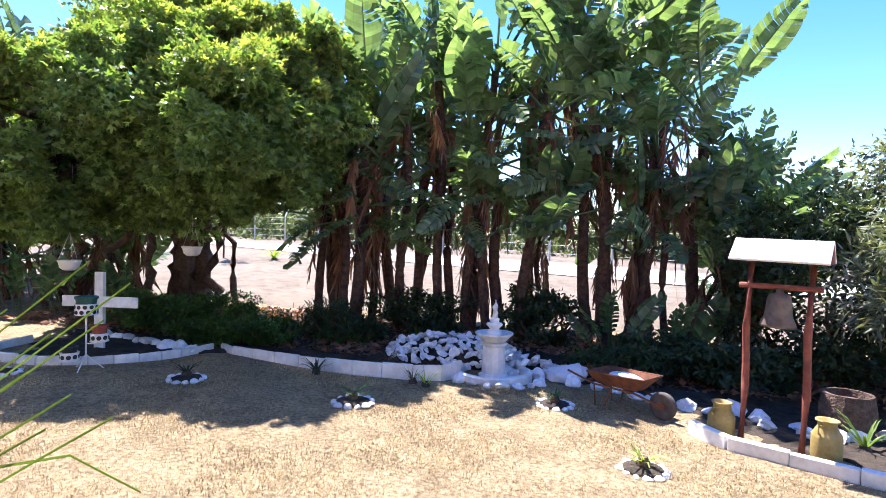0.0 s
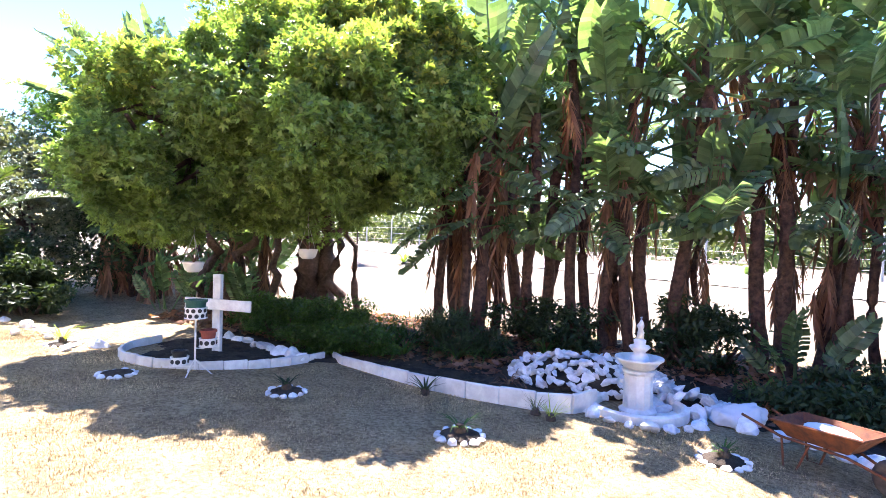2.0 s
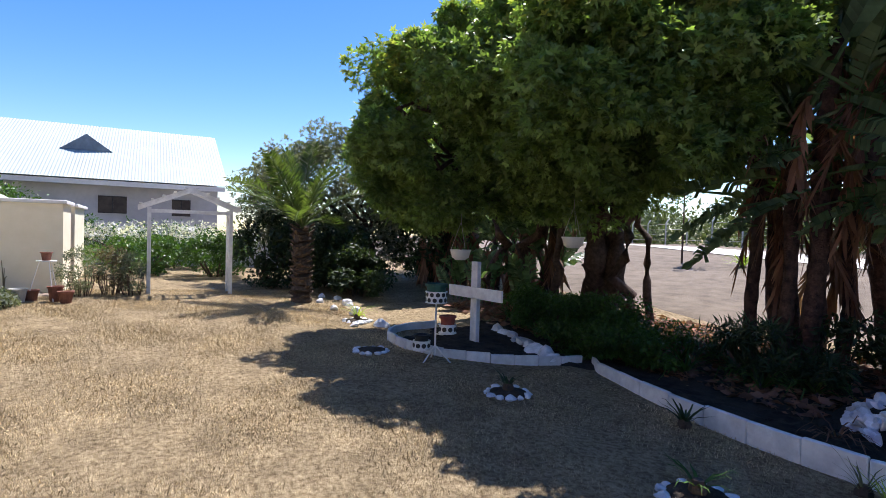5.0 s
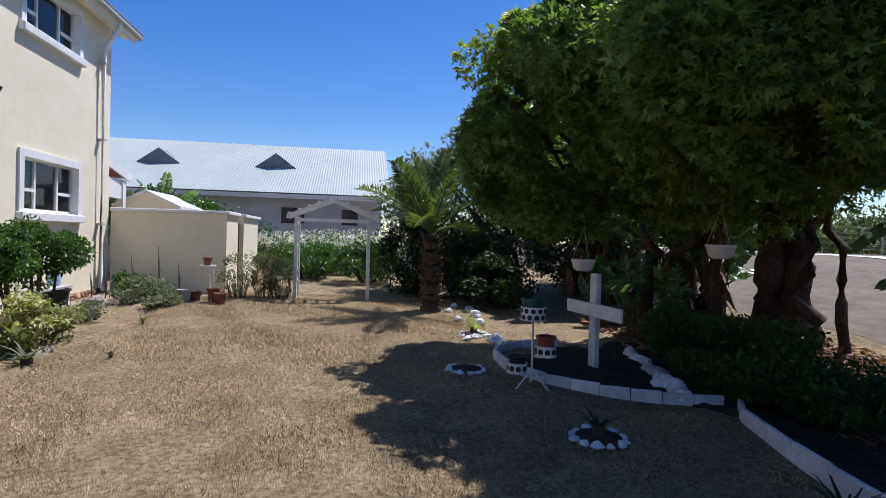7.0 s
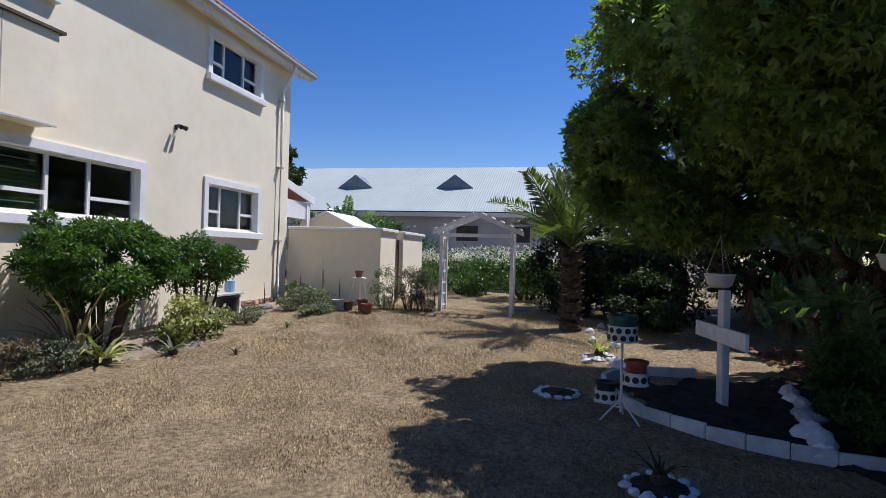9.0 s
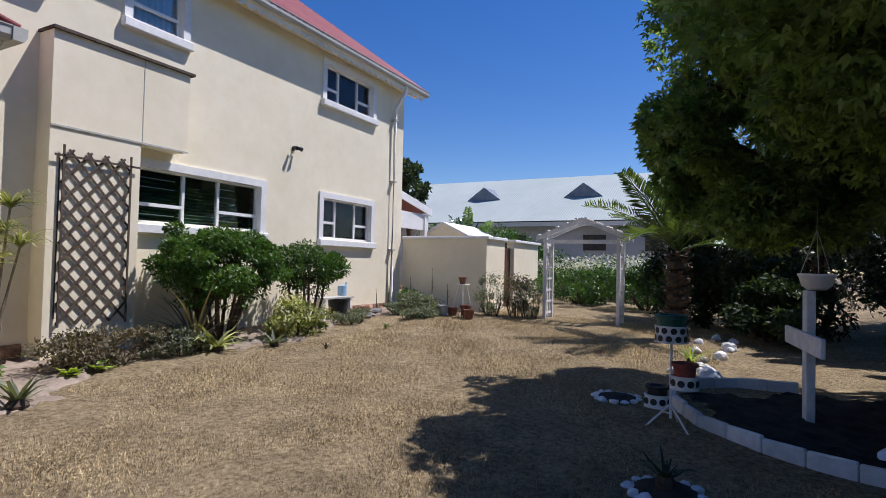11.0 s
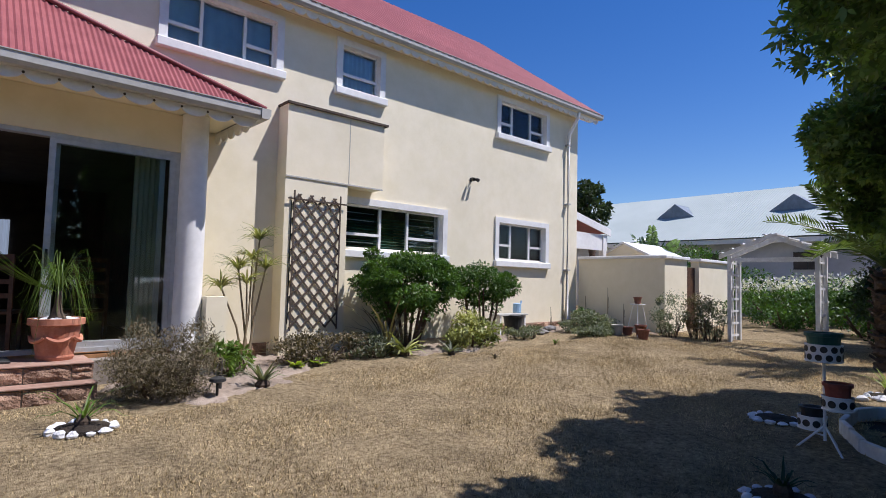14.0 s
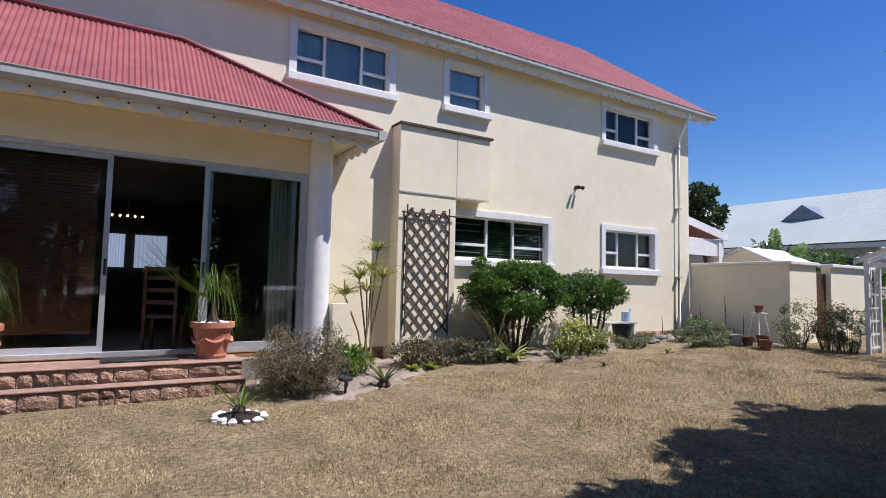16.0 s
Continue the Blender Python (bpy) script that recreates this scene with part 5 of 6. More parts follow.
# cross
cross = thing("garden_cross", pose(-6.82, 6.97, -0.27, 0, 0, 8), "white painted wooden cross standing in the round bed", "cross")
part("upright", bx(-0.07, 0.07, -0.035, 0.035, -0.1, 1.22, bevel=0.006), M_WHITE, cross)
part("crossbar", bx(-0.55, 0.63, -0.072, -0.037, 0.70, 0.86, bevel=0.006), M_WHITE, cross)


def pot_mesh(r0, r1, h, material, rim=0.015):
    return mesh_of("pot", lathe([(r0, 0), (r1, h * 0.86), (r1 + rim, h * 0.87), (r1 + rim, h), (r1 - 0.01, h), (r1 - 0.02, h * 0.9), (0.01, h * 0.88)], 20), material)


def basket(parent, x, y, z, r, h, rows=1):
    """A white metal band with rows of black discs for its round holes, rolled rims and a dish under it."""
    bm = lathe([(r * 0.2, 0.0), (r, 0.0), (r + 0.004, h * 0.5), (r + 0.006, h), (r - 0.002, h), (r - 0.004, 0.008), (r * 0.2, 0.008)], 24)
    for zz in (0.0, h):
        tube(bm, [((r + 0.005) * math.cos(a), (r + 0.005) * math.sin(a), zz) for a in np.linspace(0, 2 * math.pi, 25)], [0.007] * 25, 5, cap=False)
    ob = part("basket", bm, M_TRIM, parent, "white metal basket band", m=pose(x, y, z))
    n_ = 11 if r > 0.11 else 9
    size = min(0.8 * h / rows, 1.65 * math.pi * r / n_) / 2
    # black discs laid on the uncut band put the dark of its holes there
    hole = mesh_of("opening_disc", lathe([(0.0004, 0.0), (size, 0.0), (size, 0.003), (0.0004, 0.004)], 12), M_BLACK)
    for q in range(rows):
        for i in range(n_):
            a = 2 * math.pi * (i + 0.5 * (q % 2)) / n_
            part("opening_disc", hole, M_BLACK, ob, m=pose((r + 0.003) * math.cos(a), (r + 0.003) * math.sin(a), h * (q + 0.5) / rows, 90, 0, math.degrees(a) + 90))
    return ob


st = (-6.0, 5.92)
stand = thing("plant_stand", pose(st[0], st[1], gz(*st), 0, 0, 30), "white metal plant stand with three basket holders", "plant stand")
legs = bmesh.new()
tube(legs, [(0, 0, 0.08), (0, 0, 0.72)], [0.012, 0.012], 8)
part("pole", legs, M_TRIM, stand)
for a in (0.3, 2.4, 4.5):
    lg = bmesh.new()
    tube(lg, [(0, 0, 0.2), (0.10 * math.cos(a), 0.10 * math.sin(a), 0.1), (0.2 * math.cos(a), 0.2 * math.sin(a), 0.0)], [0.009] * 3, 6)
    part("leg", lg, M_TRIM, stand)
for (px_, py_, pz_, pr_, rows) in ((0.0, 0.0, 0.72, 0.125, 2), (0.14, 0.05, 0.36, 0.1, 1), (-0.17, -0.04, 0.14, 0.1, 1)):
    basket(stand, px_, py_, pz_, pr_, 0.10 if rows == 1 else 0.13, rows)
    arm = bmesh.new()
    tube(arm, [(0, 0, pz_ - 0.02), (px_ * 0.6 + 0.001, py_ * 0.6, pz_ - 0.03), (px_ + 0.002, py_, pz_)], [0.008] * 3, 6)
    part("arm", arm, M_TRIM, stand)
sm = pose(st[0], st[1], gz(*st), 0, 0, 30)
tagged(part("green_pot", pot_mesh(0.095, 0.122, 0.22, M_GREENPOT), None, m=sm @ pose(0, 0, 0.727)), "dark green plastic pot in the top basket", "pot")
tagged(part("terracotta_pot", pot_mesh(0.07, 0.09, 0.2, M_REDPOT), None, m=sm @ pose(0.14, 0.05, 0.367)), "terracotta pot in the middle basket", "pot")
tagged(part("black_pot", pot_mesh(0.07, 0.085, 0.17, M_BLACK), None, m=sm @ pose(-0.17, -0.04, 0.147)), "black plastic pot in the low basket", "pot")

for hx, hy, hz in ((-7.52, 7.1, 0.98), (-6.15, 8.15, 1.22)):
    hp = thing("hanging_pot", pose(hx, hy, hz), "white plastic hanging bowl on thin wires", "pot", "hanging bowls in the tree")
    part("bowl", lathe([(0.08, -0.04), (0.13, 0.0), (0.155, 0.09), (0.165, 0.10), (0.165, 0.12), (0.145, 0.115), (0.02, 0.08)], 20), M_TRIM, hp, smooth=True)
    for k in range(3):
        a = 2.1 * k
        wi = bmesh.new()
        tube(wi, [(0.15 * math.cos(a), 0.15 * math.sin(a), 0.11), (0.0, 0.0, 0.55)], [0.004, 0.004], 4)
        part("wire", wi, M_GUTTER, hp)
    wi = bmesh.new()
    tube(wi, [(0, 0, 0.55), (0.02, 0.02, 1.6)], [0.004, 0.004], 4)
    part("wire", wi, M_GUTTER, hp)
    bmx = strap_mesh(14, 0.22, 0.010, 1.1, 0.4, 3, M_DEAD)
    part("dry_plant", bmx, M_DEAD, hp, m=pose(0, 0, 0.1))

# bell stand
bell = thing("bell_stand", pose(2.02, 6.08, gz(2.02, 6.08), 0, 1.2, -27), "red-brown post stand with a white roof and a hanging bell", "bell stand")
for x, rz_ in ((-0.265, 2), (0.265, 1)):
    lg = bmesh.new()
    tube(lg, [(x, 0, -0.1), (x + 0.012, 0.01, 0.6), (x - 0.008, 0, 1.2), (x, 0, 1.86)], [0.04, 0.038, 0.038, 0.036], 9)
    part("post", lg, M_POST, bell, smooth=True)
cb = bmesh.new()
tube(cb, [(-0.36, 0, 1.62), (0.36, 0, 1.63)], [0.028, 0.028], 8)
part("crossbeam", cb, M_POST, bell)
part("roof_board", bx(-0.42, 0.42, -0.35, 0.0, -0.012, 0.012, bevel=0.004, m=pose(0, 0, 2.09, 36, 0, 0)), M_WHITE, bell)
part("roof_board", bx(-0.42, 0.42, 0.0, 0.35, -0.012, 0.012, bevel=0.004, m=pose(0, 0.004, 2.09, -36, 0, 0)), M_WHITE, bell)
part("gable_board", prism([(-0.20, 1.88), (0.20, 1.88), (0, 2.06)], -0.42, -0.40, "x"), M_POST, bell)
part("gable_board", prism([(-0.20, 1.88), (0.20, 1.88), (0, 2.06)], 0.40, 0.42, "x"), M_POST, bell)
part("bell", lathe([(0.03, 1.62), (0.035, 1.57), (0.09, 1.55), (0.108, 1.51), (0.115, 1.43), (0.125, 1.34), (0.158, 1.26), (0.162, 1.235), (0.15, 1.235), (0.105, 1.36), (0.02, 1.48)][::-1], 24), M_BRONZE, bell, "dull bronze bell", smooth=True)
cp = bmesh.new()
tube(cp, [(0, 0, 1.45), (0, 0, 1.21)], [0.008, 0.022], 8)
part("clapper", cp, M_BLACK, bell)
for cx_, cy_, s_ in ((1.62, 6.28, 1.0), (2.48, 5.98, 1.0)):
    can = thing("milk_can", pose(cx_, cy_, gz(cx_, cy_), 0, 0, 40) @ Matrix.Scale(0.85, 4), "faded yellow painted metal milk can", "milk can", "milk cans by the bell")
    part("body", lathe([(0.15, 0), (0.155, 0.02), (0.155, 0.26), (0.15, 0.29), (0.10, 0.37), (0.095, 0.42), (0.12, 0.44), (0.12, 0.455), (0.09, 0.45), (0.08, 0.36)], 22), M_YELLOW, can, smooth=True)
    for sgn in (-1, 1):
        hd = bmesh.new()
        tube(hd, [(sgn * 0.10, 0, 0.40), (sgn * 0.17, 0, 0.40), (sgn * 0.175, 0, 0.33), (sgn * 0.14, 0, 0.30)], [0.011] * 4, 6)
        part("handle", hd, M_YELLOW, can)

# wheelbarrow
wb = thing("wheelbarrow", pose(0.72, 7.0, gz(0.72, 7.0), 0, 0, -38) @ Matrix.Scale(0.8, 4), "rusty orange steel wheelbarrow with a worn tyre", "wheelbarrow")
tray = bmesh.new()
lo = [(-0.36, -0.17), (0.26, -0.14), (0.26, 0.14), (-0.36, 0.17)]
hi = [(-0.48, -0.30), (0.46, -0.25), (0.46, 0.25), (-0.48, 0.30)]
for t0 in (0.0, 0.012):
    a = [tray.verts.new((x * (1 - t0), y * (1 - t0 * 3), 0.34 + t0)) for x, y in lo]
    b = [tray.verts.new((x * (1 - t0), y * (1 - t0 * 3), (0.56 if x > 0 else 0.52))) for x, y in hi]
    tray.faces.new(a if t0 else a[::-1])
    for k in range(4):
        tray.faces.new((a[k], a[(k + 1) % 4], b[(k + 1) % 4], b[k]))
part("tray", tray, M_RUST, wb)
rim_ = bmesh.new()
tube(rim_, [(x, y, 0.56 if x > 0 else 0.52) for x, y in hi + hi[:1]], [0.013] * 5, 6)
part("rim", rim_, M_RUST, wb)
for sgn in (-1, 1):
    h_ = bmesh.new()
    tube(h_, [(0.62, sgn * 0.07, 0.2), (0.25, sgn * 0.14, 0.31), (-0.4, sgn * 0.22, 0.33), (-0.85, sgn * 0.28, 0.46)], [0.016] * 4, 7)
    part("handle", h_, M_RUST, wb)
    h_ = bmesh.new()
    tube(h_, [(-0.1, sgn * 0.19, 0.33), (-0.22, sgn * 0.22, 0.0), (-0.36, sgn * 0.22, 0.0), (-0.4, sgn * 0.21, 0.33)], [0.013] * 4, 7)
    part("leg", h_, M_RUST, wb)
wh = lathe([(0.06, -0.025), (0.12, -0.03), (0.16, -0.045), (0.195, -0.03), (0.2, 0.0), (0.195, 0.03), (0.16, 0.045), (0.12, 0.03), (0.06, 0.025)], 24)
part("wheel", wh, M_RUBBER, wb, smooth=True, m=pose(0.62, 0, 0.2, 90, 0, 0))
part("hub", lathe([(0.05, -0.05), (0.05, 0.05)], 10), M_RUST, wb, m=pose(0.62, 0, 0.2, 90, 0, 0))
bag = bmesh.new()
bmesh.ops.create_icosphere(bag, subdivisions=3, radius=1)
for v in bag.verts:
    k = 1 + 0.15 * noise.noise(v.co * 2.5)
    v.co = Vector((v.co.x * 0.30 * k, v.co.y * 0.18 * k, v.co.z * 0.10 * k))
tagged(part("sack", bag, M_CLOTH, smooth=True, m=pose(0.72, 7.0, gz(0.72, 7.0) + 0.36, 0, 0, -38) @ Matrix.Scale(0.8, 4)), "pale crumpled sack lying in the wheelbarrow", "sack")

# garden arch
arch = thing("garden_arch", pose(-12.55, 3.58, gz(-12.55, 3.58), 0, 0, 90), "white painted wooden garden arch with lattice sides", "garden arch")
for sx in (-0.75, 0.75):
    for sy in (-0.24, 0.24):
        part("post", bx(sx - 0.035, sx + 0.035, sy - 0.035, sy + 0.035, -0.1, 1.72, bevel=0.004), M_WHITE, arch)
    for k in range(7):
        part("rung", bx(sx - 0.012, sx + 0.012, -0.205, 0.205, 0.12 + 0.24 * k, 0.16 + 0.24 * k), M_WHITE, arch)
    part("lattice_rail", bx(sx - 0.01, sx + 0.01, -0.085, -0.055, 0.05, 1.68), M_WHITE, arch)
    part("lattice_rail", bx(sx - 0.01, sx + 0.01, 0.055, 0.085, 0.05, 1.68), M_WHITE, arch)
for sy in (-0.24, 0.24):
    for sgn in (-1, 1):
        part("rafter", prism([(sgn * 0.95, 1.66), (sgn * 0.95, 1.75), (0, 2.14), (0, 2.05)], sy - 0.025, sy + 0.025, "y"), M_WHITE, arch)
    part("tie_beam", bx(-0.72, 0.72, sy - 0.02, sy + 0.02, 1.62, 1.68), M_WHITE, arch)
for k in range(5):
    for sgn in (-1, 1):
        x, z = sgn * (0.1 + 0.2 * k), 2.10 - 0.082 * k
        part("top_slat", bx(x - 0.025, x + 0.025, -0.32, 0.32, z + 0.005, z + 0.03), M_WHITE, arch)

# fence beyond the road
fence = thing("wire_fence", pose(0, 0, 0), "concrete-post wire fence beyond the road", "fence")
fm = bmesh.new()
tube(fm, [(0, 0, -0.1), (0, 0, 1.5), (0.0, 0.25, 1.8)], [0.05, 0.045, 0.04], 6)
fm = mesh_of("post", fm, M_GUTTER)
line = [(20 - 2.6 * i, 20.3 + 0.16 * 2.6 * i + (0.02 * i * i if i > 0 else 0)) for i in range(22)]
for x, y in line:
    part("post", fm, None, fence, m=pose(x, y, gz(x, y)))
for k in range(4):
    wv = bmesh.new()
    tube(wv, [(x, y, gz(x, y) + 0.35 + 0.36 * k) for x, y in line], [0.008] * len(line), 4)
    part("wire", wv, M_GUTTER, fence)
pole = bmesh.new()
tube(pole, [(0, 0, -0.1), (0.02, 0, 1.0), (0, 0.02, 2.4)], [0.035, 0.03, 0.02], 7)
sap = thing("young_tree", pose(-12.2, 17.9, gz(-12.2, 17.9)), "thin staked sapling in the dry field", "tree")
part("trunk", pole, M_BARK, sap)
p, v = crown_points(500, (0.45, 0.45, 0.5), 9, 0.45)
part("crown", soup("crown", LEAF, LEAF_F, turns(500, v, 0.8), p + np.array((0, 0, 2.6)), M_SHRUB, np.full(500, 0.12)), M_SHRUB, sap)
strap_plant("young_palm", -10.4, 18.3, 26, 0.75, 0.03, 1.0, 0.55, 8, M_LIME, "small yellow-green palm in the dry field", "palm", core=2)

# planting in the tree bed
for i, (x, y) in enumerate(((-5.3, 8.6), (-4.9, 8.9), (-4.5, 8.5), (-4.1, 8.9), (-3.7, 8.7), (-3.3, 9.0), (-4.7, 9.3), (-7.9, 8.9), (-8.3, 8.6), (-2.6, 9.6), (0.3, 9.2), (1.8, 9.1), (2.6, 9.3))):
    strap_plant("strap_leaf_plant", x, y, 26, 0.55, 0.018, 1.0, 0.75, i, M_SHRUB, "clump of dark green strap leaves under the trees", group="strap-leaf clumps in the bed")
for i, (x, y) in enumerate(((-8.6, 9.1), (-9.9, 9.0), (0.6, 9.6), (1.6, 9.3), (-10.8, 8.9))):
    ob = thing("young_wild_banana", pose(x, y, gz(x, y)), "young wild banana with upright green paddle leaves", "plant", "young wild bananas")
    for k in range(5):
        part("leaf", LEAVES[(i + k) % 7], M_STREL, ob, m=pose(0.05 * k, 0.03 * k, -0.1, 66 + 6 * k % 20, 12 * (k - 2), 70 * k + 20 * i) @ Matrix.Scale(0.5 + 0.06 * k, 4))
for i, (x, y, m_) in enumerate(((-3.32, 7.02, M_OLIVE), (-1.95, 7.05, M_GREY), (-1.75, 6.95, M_LIME))):
    strap_plant("spiky_plant", x, y, 16, 0.30, 0.018 if i == 0 else 0.008, 1.1, 0.35, i + 50, m_, "spiky dark aloe on the lawn by the white edging" if i == 0 else "dry yellow-green grass tuft by the white edging")
strap_plant("dry_fern", -2.6, 8.0, 24, 0.5, 0.010, 0.9, 0.9, 77, M_DEAD, "withered brown fern by the rock heap")
strap_plant("spiky_plant", 3.0, 6.4, 18, 0.35, 0.02, 1.1, 0.4, 78, M_PALM, "green spiky plant in the bell bed")
barrel = lathe([(0.24, 0), (0.27, 0.2), (0.27, 0.3), (0.24, 0.48), (0.21, 0.48), (0.2, 0.4)], 18)
tagged(part("tree_stump", barrel, M_BARK, m=pose(3.05, 6.9, gz(3.05, 6.9))), "dark weathered stump in the bell bed", "stump")


# ---- along the house ----
bush("round_shrub", (-6.5, -0.12), (1.0, 0.66, 0.52), 22000, 0.064, M_SHRUB, "dense clipped round green shrub on bare stems by the wall", stems=12, lumps=80, lump=0.22, lift=0.6)
bush("round_shrub", (-8.2, -0.05), (0.64, 0.5, 0.38), 9500, 0.06, M_SHRUB, "smaller round green shrub on bare stems by the wall", stems=7, lumps=40, lump=0.28, lift=0.62)
bush("variegated_shrub", (-7.5, 0.35), (0.55, 0.45, 0.27), 3000, 0.075, M_VARIEG, "low yellow-green variegated shrub", lumps=26)
bush("heath_shrub", (-2.42, 0.98), (0.52, 0.46, 0.43), 17000, 0.05, M_HEATH, "rounded brown heath bush with dry twiggy growth", stems=44, twig=0.35, lumps=90, lump=0.3, spread=0.5, droop=-0.4, lift=-0.14, shell=0.3,
     template=([(0, 0, 0), (0.10, 0.5, 0.02), (0, 1, 0), (-0.10, 0.5, 0.02)], [(0, 1, 2, 3)]))
bush("heath_shrub", (-4.75, 0.15), (0.75, 0.32, 0.20), 4500, 0.05, M_HEATH, "low grey-brown heath along the wall", stems=20, twig=0.35, lumps=36, spread=0.5, droop=-0.4)
bush("heath_shrub", (-5.6, 0.25), (0.45, 0.3, 0.16), 2500, 0.05, M_GREY, "low grey lavender along the bed's edge", stems=16, twig=0.35, lumps=26, spread=0.5, droop=-0.4)
bush("green_clump", (-3.35, 0.28), (0.26, 0.24, 0.2), 900, 0.08, M_PALM, "bright green leafy clump beside the pedestal", lumps=14)
bush("herb_clump", (-9.2, 0.15), (0.4, 0.3, 0.13), 1500, 0.05, M_GREY, "low grey-green herbs in the bed", lumps=16)
bush("herb_clump", (-11.3, 0.2), (0.7, 0.4, 0.22), 3000, 0.06, M_GREY, "mixed green herbs by the yard wall", lumps=26)
bush("herb_clump", (-11.9, -0.2), (0.28, 0.3, 0.22), 1300, 0.07, M_SHRUB, "leafy green clump at the wall's corner", lumps=20)
for i, (x, y) in enumerate(((-12.0, 1.75), (-12.3, 2.2), (-12.15, 2.55))):
    bush("rose_bush", (x, y), (0.36, 0.3, 0.42), 2400, 0.045, M_HEATH if i % 2 else M_GREY, "sparse twiggy rose bush by the arch", stems=24, lumps=24, lift=0.05, twig=0.3)
bush("herb_clump", (-10.9, 0.78), (0.75, 0.22, 0.09), 2600, 0.06, M_GREY, "low grassy herbs edging the bed", lumps=26)
strap_plant("agave", -6.0, 0.42, 24, 0.62, 0.035, 0.8, 0.5, 11, M_VARIEG, "striped agave with long arching leaves", core=1.5)
strap_plant("agave", -6.7, 0.75, 14, 0.32, 0.022, 0.8, 0.4, 12, M_GREY, "small grey agave at the bed's edge")
strap_plant("aloe", -3.4, 1.16, 18, 0.34, 0.028, 1.1, 0.45, 13, M_GREY, "grey-green aloe in the sandy bed", core=1.5)
strap_plant("lime_succulent", -4.2, 0.45, 14, 0.2, 0.045, 0.8, 0.4, 14, M_LIME, "yellow-green rosette succulents at the bed's edge")
strap_plant("lime_succulent", -4.5, 0.42, 14, 0.2, 0.045, 0.8, 0.4, 15, M_LIME, "yellow-green rosette succulents at the bed's edge")
strap_plant("lawn_weed", -9.0, 1.05, 10, 0.16, 0.012, 1.1, 0.4, 16, M_PALM, "small green weed on the dry lawn", core=0.3)
strap_plant("lawn_weed", -6.95, 1.45, 10, 0.18, 0.014, 0.9, 0.5, 17, M_HEATH, "small brown weed on the dry lawn", core=0.3)

# slender dracaena with leaf tufts
dr = thing("dracaena", pose(-3.75, -0.15, gz(-3.75, -0.15)), "slender dracaena with spiky pale green tufts", "plant")
for i, (tx, ty, tz) in enumerate(((-0.12, 0, 1.72), (0.18, 0.05, 1.3), (-0.2, 0.05, 1.32), (0.36, -0.05, 1.05), (0.08, 0.1, 1.12), (-0.02, 0.02, 1.45))):
    bm = bmesh.new()
    tube(bm, [(0.03 * i - 0.07, 0, -0.05), (tx * 0.4, ty * 0.4, tz * 0.5), (tx, ty, tz)], [0.018, 0.014, 0.011], 7)
    part("stem", bm, M_PALESTEM, dr)
    part("leaf_tuft", strap_mesh(42, 0.40, 0.015, 0.9, 0.65, i + 60, M_VARIEG, "leaf_tuft"), M_VARIEG, dr, m=pose(tx, ty, tz - 0.03))

strap_plant("bronze_flax", -5.85, 0.2, 26, 0.85, 0.022, 1.15, 0.5, 18, M_HEATH, "bronze flax with long dark arching leaves", core=1.5)
strap_plant("bronze_flax", -4.85, 0.1, 16, 0.45, 0.014, 1.2, 0.4, 19, M_HEATH, "small tuft of dark bronze leaves below the trellis")
for k_, (x, y, h) in enumerate(((-12.1, 0.25, 0.95), (-11.75, -0.1, 0.75), (-11.2, -0.35, 0.55), (-10.9, -0.45, 0.5), (-12.2, 0.6, 0.6))):
    stalk_ = thing("dry_stalk", pose(x, y, gz(x, y)), "bare dry stalk standing in the herb bed", "plant", "dry stalks by the yard wall")
    for q in range(3):
        bm = bmesh.new()
        tube(bm, [(0.02 * q, 0, -0.05), (0.03 * q, 0.02 * (q - 1), h * 0.5), (0.05 * (q - 1) + 0.03 * (k_ % 2), 0.05 * (q - 1), h * (1 - 0.22 * q))], [0.011, 0.009, 0.005], 5)
        part("stem", bm, M_HEATH, stalk_)

# lattice trellis on the pier
tr = thing("wall_trellis", pose(-4.92, -0.492, 0.33), "dark wooden diamond lattice trellis fixed to the pier", "trellis")
W_, H_ = 0.80, 2.0
for sgn in (1, -1):
    k = -9
    while k < 20:
        c0 = k * 0.235
        x0_, x1_ = -W_ / 2, W_ / 2
        za, zb = (c0, c0 + W_ * 1.15) if sgn > 0 else (c0 + W_ * 1.15, c0)
        def clip(zq):
            return min(max(zq, 0.0), H_)
        if max(za, zb) > 0.02 and min(za, zb) < H_ - 0.02:
            def xat(zq):
                return x0_ + (zq - za) / (zb - za) * W_
            zl, zh = clip(min(za, zb)), clip(max(za, zb))
            A, B = Vector((xat(zl), 0, zl)), Vector((xat(zh), 0, zh))
            L = (B - A).length
            if L > 0.08:
                ang = math.degrees(math.atan2(B.z - A.z, B.x - A.x))
                part("slat", bx(-0.02, L + 0.02, 0.0, 0.012, -0.013, 0.013), M_LATTICE, tr, m=pose(A.x, 0.002 if sgn > 0 else 0.015, A.z, 0, -ang, 0))
        k += 1
for x in (-W_ / 2, W_ / 2):
    part("upright", bx(x - 0.012, x + 0.012, 0.028, 0.04, -0.05, H_ + 0.06), M_LATTICE, tr)
part("cable", bx(0.425, 0.437, 0.0, 0.012, 0.05, H_ - 0.1), M_BLACK, tr, "thin black cable beside the lattice")
part("top_rail", bx(-0.52, 0.5, 0.028, 0.04, H_ - 0.08, H_ - 0.055), M_LATTICE, tr)


